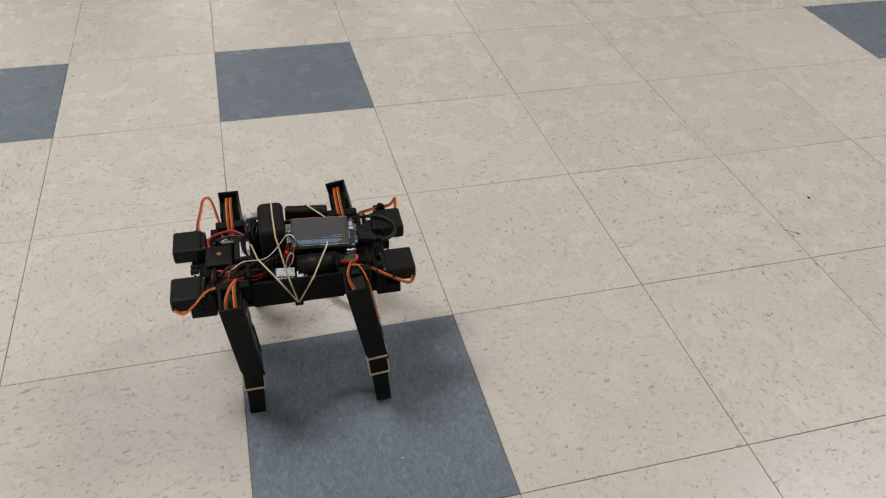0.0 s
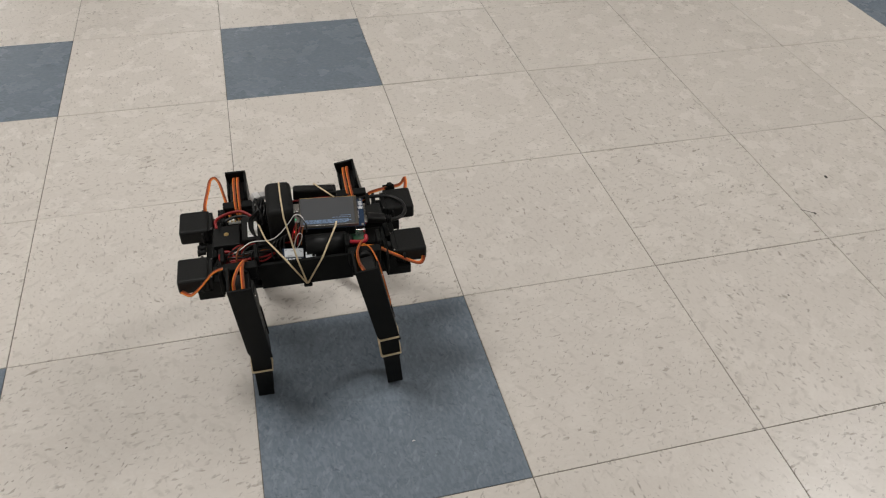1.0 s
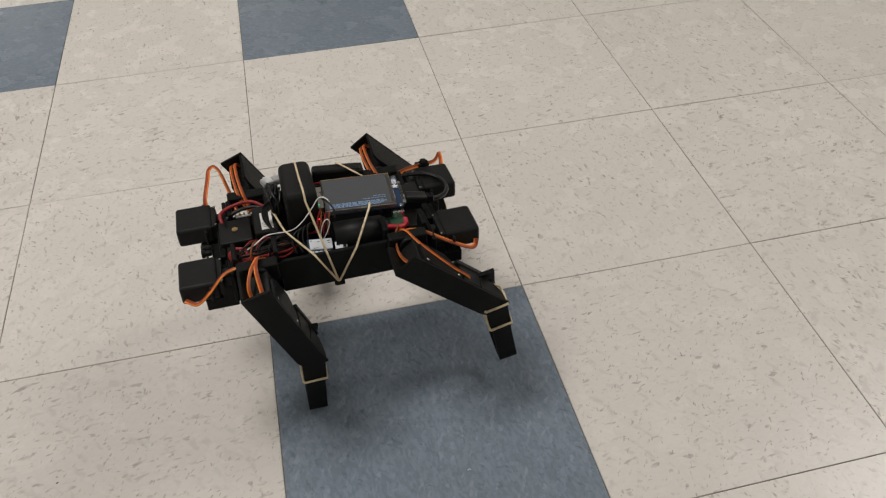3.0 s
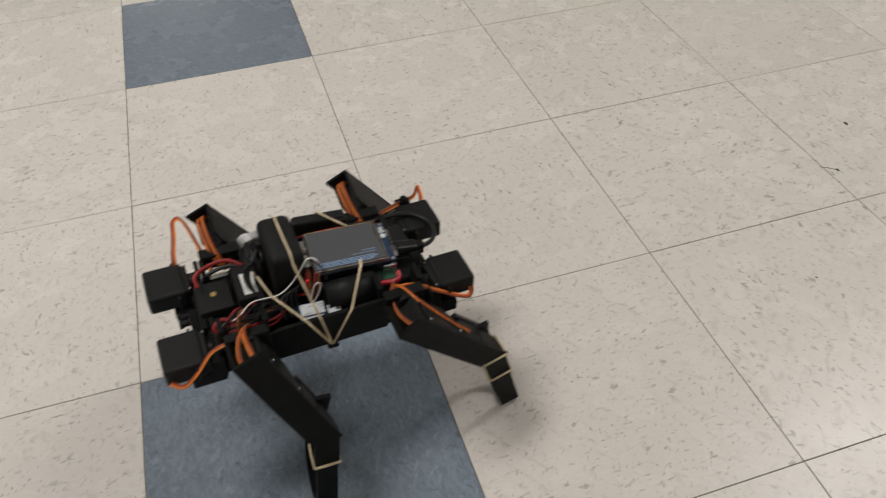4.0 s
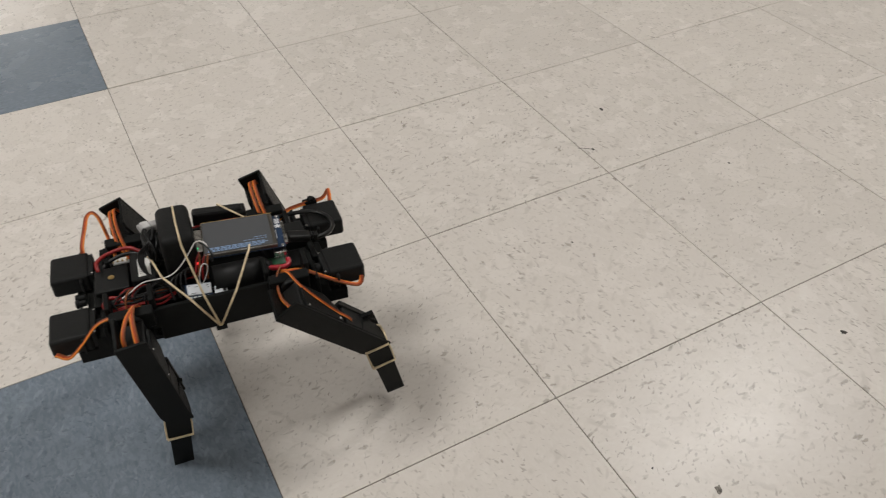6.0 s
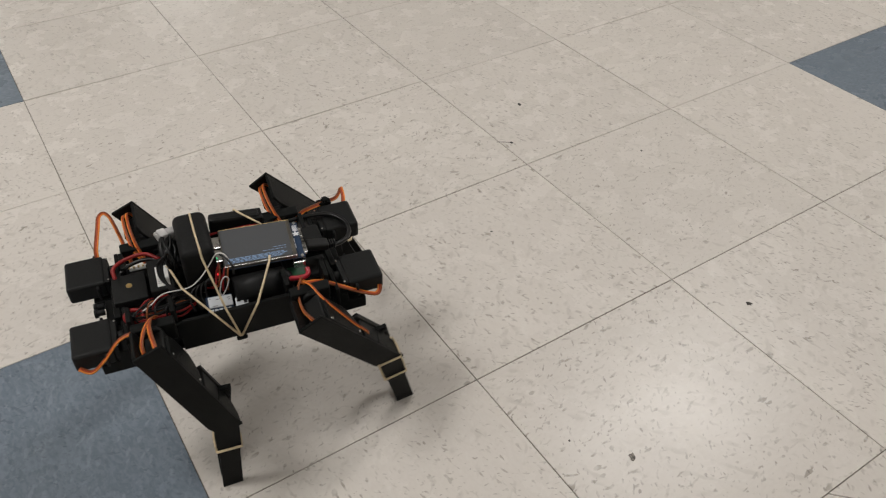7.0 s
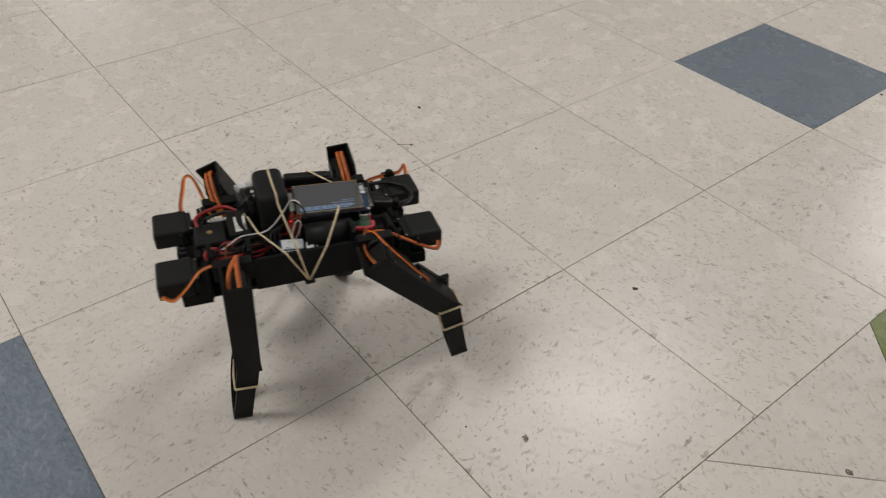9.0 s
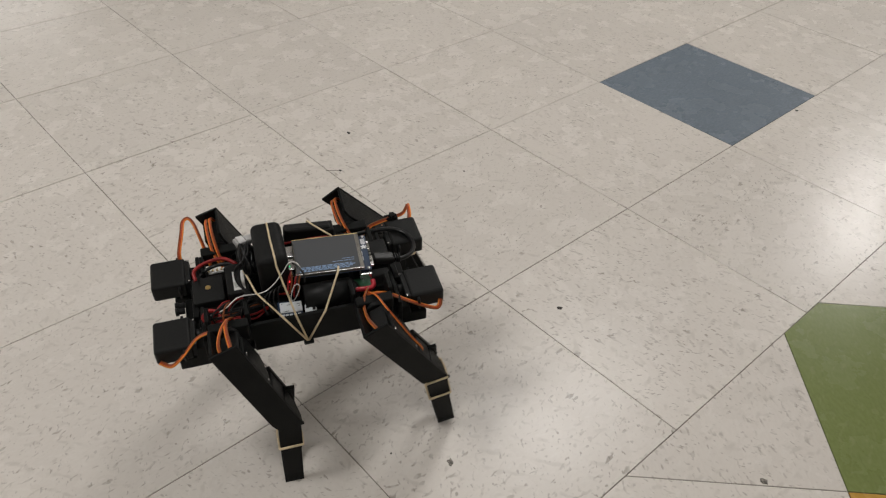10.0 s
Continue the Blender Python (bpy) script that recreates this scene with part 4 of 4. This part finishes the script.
# ---------------------------------------------------------------- what moves
BODY_ROWS = (  # seconds, place, Euler turn of the robot
    (0, -0.2206, -0.0356, 0.1883, 0.328, -0.468, -1.840),
    (0.5, -0.2208, -0.0348, 0.1876, 0.481, -0.484, -1.806),
    (1, -0.2212, -0.0349, 0.1873, -0.031, -0.597, -1.857),
    (1.5, -0.2190, -0.0346, 0.1865, 0.000, -0.470, -2.257),
    (2, -0.2197, -0.0330, 0.1870, -0.117, -0.456, -2.198),
    (2.2, -0.2199, -0.0143, 0.1814, -3.886, 2.163, -3.002),
    (2.6, -0.2273, -0.0354, 0.1867, -3.990, 2.351, -4.126),
    (2.8, -0.2314, -0.0336, 0.1782, -4.850, 2.419, 1.266),
    (3, -0.2216, -0.0297, 0.1816, -4.709, 1.487, 3.157),
    (3.3, -0.1811, -0.0139, 0.1827, -4.646, -1.422, 3.689),
    (3.5, -0.1039, -0.0278, 0.1612, 2.848, 7.077, 0.549),
    (3.7, -0.0777, -0.0511, 0.1651, 5.002, 3.775, 4.070),
    (3.9, -0.0950, -0.0639, 0.1620, 2.063, 4.303, 5.609),
    (4, -0.1091, -0.0687, 0.1623, 1.199, 2.685, 5.650),
    (4.1, -0.1131, -0.0749, 0.1677, 0.633, 1.159, 4.137),
    (4.3, -0.1002, -0.0833, 0.1747, 1.069, -1.627, 0.690),
    (4.5, -0.0702, -0.0879, 0.1761, -0.483, -0.582, -4.954),
    (4.7, -0.0209, -0.0857, 0.1728, -4.018, 3.476, -10.646),
    (5, -0.0232, -0.0971, 0.1793, -3.621, 1.971, -9.308),
    (5.2, -0.0231, -0.0940, 0.1770, -3.667, 2.797, -10.663),
    (5.4, -0.0249, -0.1013, 0.1774, -4.645, 3.158, -11.245),
    (5.6, -0.0306, -0.1071, 0.1716, -5.874, 3.288, -7.722),
    (5.8, -0.0223, -0.1108, 0.1757, -4.703, 2.217, -7.199),
    (6.1, 0.0301, -0.1225, 0.1780, -1.746, 1.262, -8.164),
    (6.3, 0.0888, -0.1383, 0.1713, 2.855, 4.406, -9.766),
    (6.5, 0.1231, -0.1651, 0.1700, 3.064, 5.503, -9.664),
    (6.7, 0.1069, -0.1723, 0.1675, 2.806, 4.383, -8.876),
    (7, 0.0889, -0.1814, 0.1741, 3.015, 0.682, -10.796),
    (7.2, 0.1026, -0.1960, 0.1815, 3.070, -0.963, -15.242),
    (7.3, 0.1091, -0.1904, 0.1813, 2.889, -2.889, -16.525),
    (7.5, 0.1505, -0.1958, 0.1818, -0.700, -1.876, -19.831),
    (7.7, 0.2105, -0.1808, 0.1814, -2.430, 1.803, -22.219),
    (8, 0.2252, -0.1914, 0.1788, -2.873, 0.989, -24.156),
    (8.3, 0.2157, -0.2002, 0.1773, -5.937, 3.727, -25.167),
    (8.5, 0.2123, -0.1888, 0.1645, -7.397, 3.566, -19.605),
    (8.7, 0.2217, -0.1980, 0.1790, -5.817, 2.507, -20.049),
    (9, 0.2659, -0.2228, 0.1857, -3.989, 0.191, -19.805),
    (9.2, 0.3218, -0.2620, 0.1728, 4.204, 3.943, -22.954),
    (9.5, 0.3432, -0.2875, 0.1670, 3.333, 3.830, -21.097),
    (9.7, 0.3274, -0.2812, 0.1675, 2.891, 3.168, -21.960),
    (10, 0.3172, -0.2979, 0.1782, 3.309, -2.240, -25.018),
)
LEG_ROWS = {  # seconds, shoulder roll, thigh swing, shin swing in degrees
    "near_back": ((0, 6.5, 3.8, -2.2), (2, 6.7, 2.6, -1.2), (2.2, 7.5, 16.7, -4.4), (2.6, 9.7, 23.1, 1.0), (2.8, 10.2, 25.5, -0.7), (3, 9.8, 18.1, -1.6), (3.3, 8.0, -3.4, -13.1), (3.5, 4.9, -15.2, -22.3), (3.7, -7.1, -11.0, -18.2), (3.9, -9.3, 15.0, -7.2), (4, -9.8, 23.3, -6.9), (4.1, -4.8, 22.2, -3.1), (4.3, -5.1, 17.7, -4.9), (4.5, -1.6, 18.9, -0.8), (4.7, 2.9, 17.6, 0.5), (5, 5.1, 9.7, -1.4), (5.2, 5.4, 17.9, -1.9), (5.4, 10.1, 23.3, 1.5), (5.6, 11.0, 25.8, -0.1), (5.8, 10.8, 18.5, -1.1), (6.1, 9.1, -1.9, -11.2), (6.3, 6.5, -18.0, -22.3), (6.5, 2.9, -15.5, -17.1), (6.7, -5.3, -1.3, -17.1), (7, -4.8, 20.9, -5.3), (7.2, -2.2, 19.1, -5.5), (7.3, -3.7, 17.5, -3.7), (7.5, 4.7, 20.3, -2.5), (7.7, 6.3, 15.2, -1.7), (8, 8.3, 19.9, -2.5), (8.3, 10.0, 24.2, 1.4), (8.5, 10.6, 26.9, 0.1), (8.7, 11.3, 19.1, -0.4), (9, 10.7, -1.9, -9.8), (9.2, 7.8, -14.3, -24.6), (9.5, -2.6, -9.0, -21.7), (9.7, -8.7, 22.5, -4.0), (10, -4.8, 20.5, -3.4)),
    "near_front": ((0, 2.6, 9.5, 4.8), (2, 2.7, 10.9, 3.0), (2.2, 0.4, 4.5, 0.4), (2.6, 4.2, 2.0, -6.8), (2.8, 3.4, 43.4, 11.2), (3, 5.2, 46.5, 12.6), (3.3, 8.0, 42.9, 15.3), (3.5, -1.7, 51.2, 21.8), (3.7, -3.9, 47.0, 16.1), (3.9, -3.0, 50.5, 14.8), (4, 1.4, 44.7, 17.1), (4.1, 0.3, 39.5, 10.5), (4.3, 1.4, 25.5, 4.4), (4.5, -2.1, 11.5, 0.1), (4.7, -3.3, -1.4, -8.8), (5, 0.6, 9.2, 2.3), (5.2, -0.6, -1.3, -6.2), (5.4, 4.6, 1.8, -6.5), (5.6, 4.0, 42.9, 11.6), (5.8, 6.0, 45.5, 13.1), (6.1, 10.7, 40.3, 14.5), (6.3, 6.4, 44.7, 16.8), (6.5, 5.8, 47.6, 18.2), (6.7, 6.5, 50.7, 19.4), (7, 6.4, 37.7, 13.1), (7.2, 7.4, 25.0, 4.0), (7.3, 3.2, 19.3, -0.4), (7.5, 4.5, 3.4, -4.7), (7.7, 4.0, 0.0, -6.5), (8, 3.7, -0.1, -3.6), (8.3, 8.1, -0.3, -4.2), (8.5, 8.6, 40.2, 15.0), (8.7, 8.7, 44.4, 14.2), (9, 10.5, 41.6, 12.1), (9.2, 7.6, 47.9, 15.7), (9.5, 3.2, 47.7, 20.3), (9.7, 3.9, 47.9, 18.1), (10, 4.1, 30.5, 9.6)),
    "far_back": ((0, -10.0, 0.0, 12.0), (2, -10.0, 0.0, 12.0), (2.2, -12.0, -3.9, 26.0), (2.6, -12.0, -6.2, 24.0), (2.8, -12.0, 21.1, 22.0), (3, -12.0, 25.7, 14.0), (3.3, -14.0, 21.1, 14.0), (3.5, -12.0, 14.0, 28.0), (3.7, -8.0, 15.6, 28.0), (3.9, -12.0, 25.0, 26.0), (4, -12.0, 29.6, 22.0), (4.1, -12.0, 29.6, 12.0), (4.3, -12.0, 19.5, 8.0), (4.5, -14.0, 2.3, 10.0), (4.7, -14.0, -7.8, 30.0), (5, -12.0, 0.0, 30.0), (5.2, -12.0, -6.2, 30.0), (5.4, -14.0, -6.2, 30.0), (5.6, -14.0, 28.1, 28.0), (5.8, -12.0, 25.7, 26.0), (6.1, -12.0, 23.4, 16.0), (6.3, -10.0, 21.8, 16.0), (6.5, -10.0, 21.8, 16.0), (6.7, -10.0, 25.0, 16.0), (7, -8.0, 27.3, 14.0), (7.2, -6.0, 19.5, 8.0), (7.3, -10.0, 14.0, 4.0), (7.5, -14.0, -2.3, 8.0), (7.7, -12.0, -6.2, 26.0), (8, -14.0, -7.8, 30.0), (8.3, -14.0, -6.2, 28.0), (8.5, -14.0, 35.1, 28.0), (8.7, -14.0, 25.7, 18.0), (9, -14.0, 23.4, 18.0), (9.2, -10.0, 19.5, 16.0), (9.5, -10.0, 21.8, 24.0), (9.7, -10.0, 25.0, 16.0), (10, -10.0, 21.1, 12.0)),
    "far_front": ((0, -8.0, 11.0, -30.0), (2, -8.0, 11.0, -30.0), (2.2, -12.0, 30.7, 24.0), (2.6, -10.0, 38.6, 12.0), (2.8, -10.0, 41.0, 14.0), (3, -10.0, 41.0, 12.0), (3.3, -14.0, 3.9, 4.0), (3.5, -14.0, -21.8, -10.0), (3.7, -12.0, -23.4, -2.0), (3.9, -14.0, 2.3, -28.0), (4, -14.0, 34.0, -28.0), (4.1, -11.0, 40.2, -6.0), (4.3, -11.0, 41.0, 20.0), (4.5, -10.0, 38.6, 14.0), (4.7, -14.0, 37.1, 28.0), (5, -12.0, 20.5, -30.0), (5.2, -11.0, 38.6, 22.0), (5.4, -11.0, 41.0, 8.0), (5.6, -11.0, 41.0, 6.0), (5.8, -11.0, 41.0, -2.0), (6.1, -14.0, 3.9, -26.0), (6.3, -12.0, -7.8, -26.0), (6.5, -12.0, -17.2, -20.0), (6.7, -14.0, -14.0, -20.0), (7, -10.0, 38.6, 22.0), (7.2, -10.0, 41.0, 6.0), (7.3, -10.0, 38.6, 6.0), (7.5, -10.0, 34.7, 14.0), (7.7, -12.0, 30.7, 24.0), (8, -12.0, 37.1, 18.0), (8.3, -11.0, 41.0, 2.0), (8.5, -11.0, 41.0, -6.0), (8.7, -10.0, 41.0, -6.0), (9, -14.0, 3.9, -8.0), (9.2, -14.0, -11.7, -8.0), (9.5, -14.0, -18.7, -12.0), (9.7, -14.0, 14.1, -26.0), (10, -10.0, 38.6, 22.0)),
}


def leg_poses(s, q, roll, swing, bend):
    root = pose(HIP_X * s + HIP_SHIFT, HIP_Y * q, HIP_Z - (FAR_DROP if q > 0 else 0), roll * -q, 0, 0)
    knee = Matrix.Translation((math.sin(radians(swing)) * THIGH, 0, -math.cos(radians(swing)) * THIGH))
    return root, root @ pose(0, 0, 0, 0, -swing, 0), root @ knee @ pose(0, 0, 0, 0, -bend, 0)


def motions():
    walk(robot, [(r[0], pose(*r[1:])) for r in BODY_ROWS])
    for key, (s, q, bracket, upper, lower) in LEGS.items():
        rows = [(t, leg_poses(s, q, *angles)) for t, *angles in LEG_ROWS[key]]
        for k, ob in enumerate((bracket, upper, lower)):
            walk(ob, [(t, m[k]) for t, m in rows])


motions()
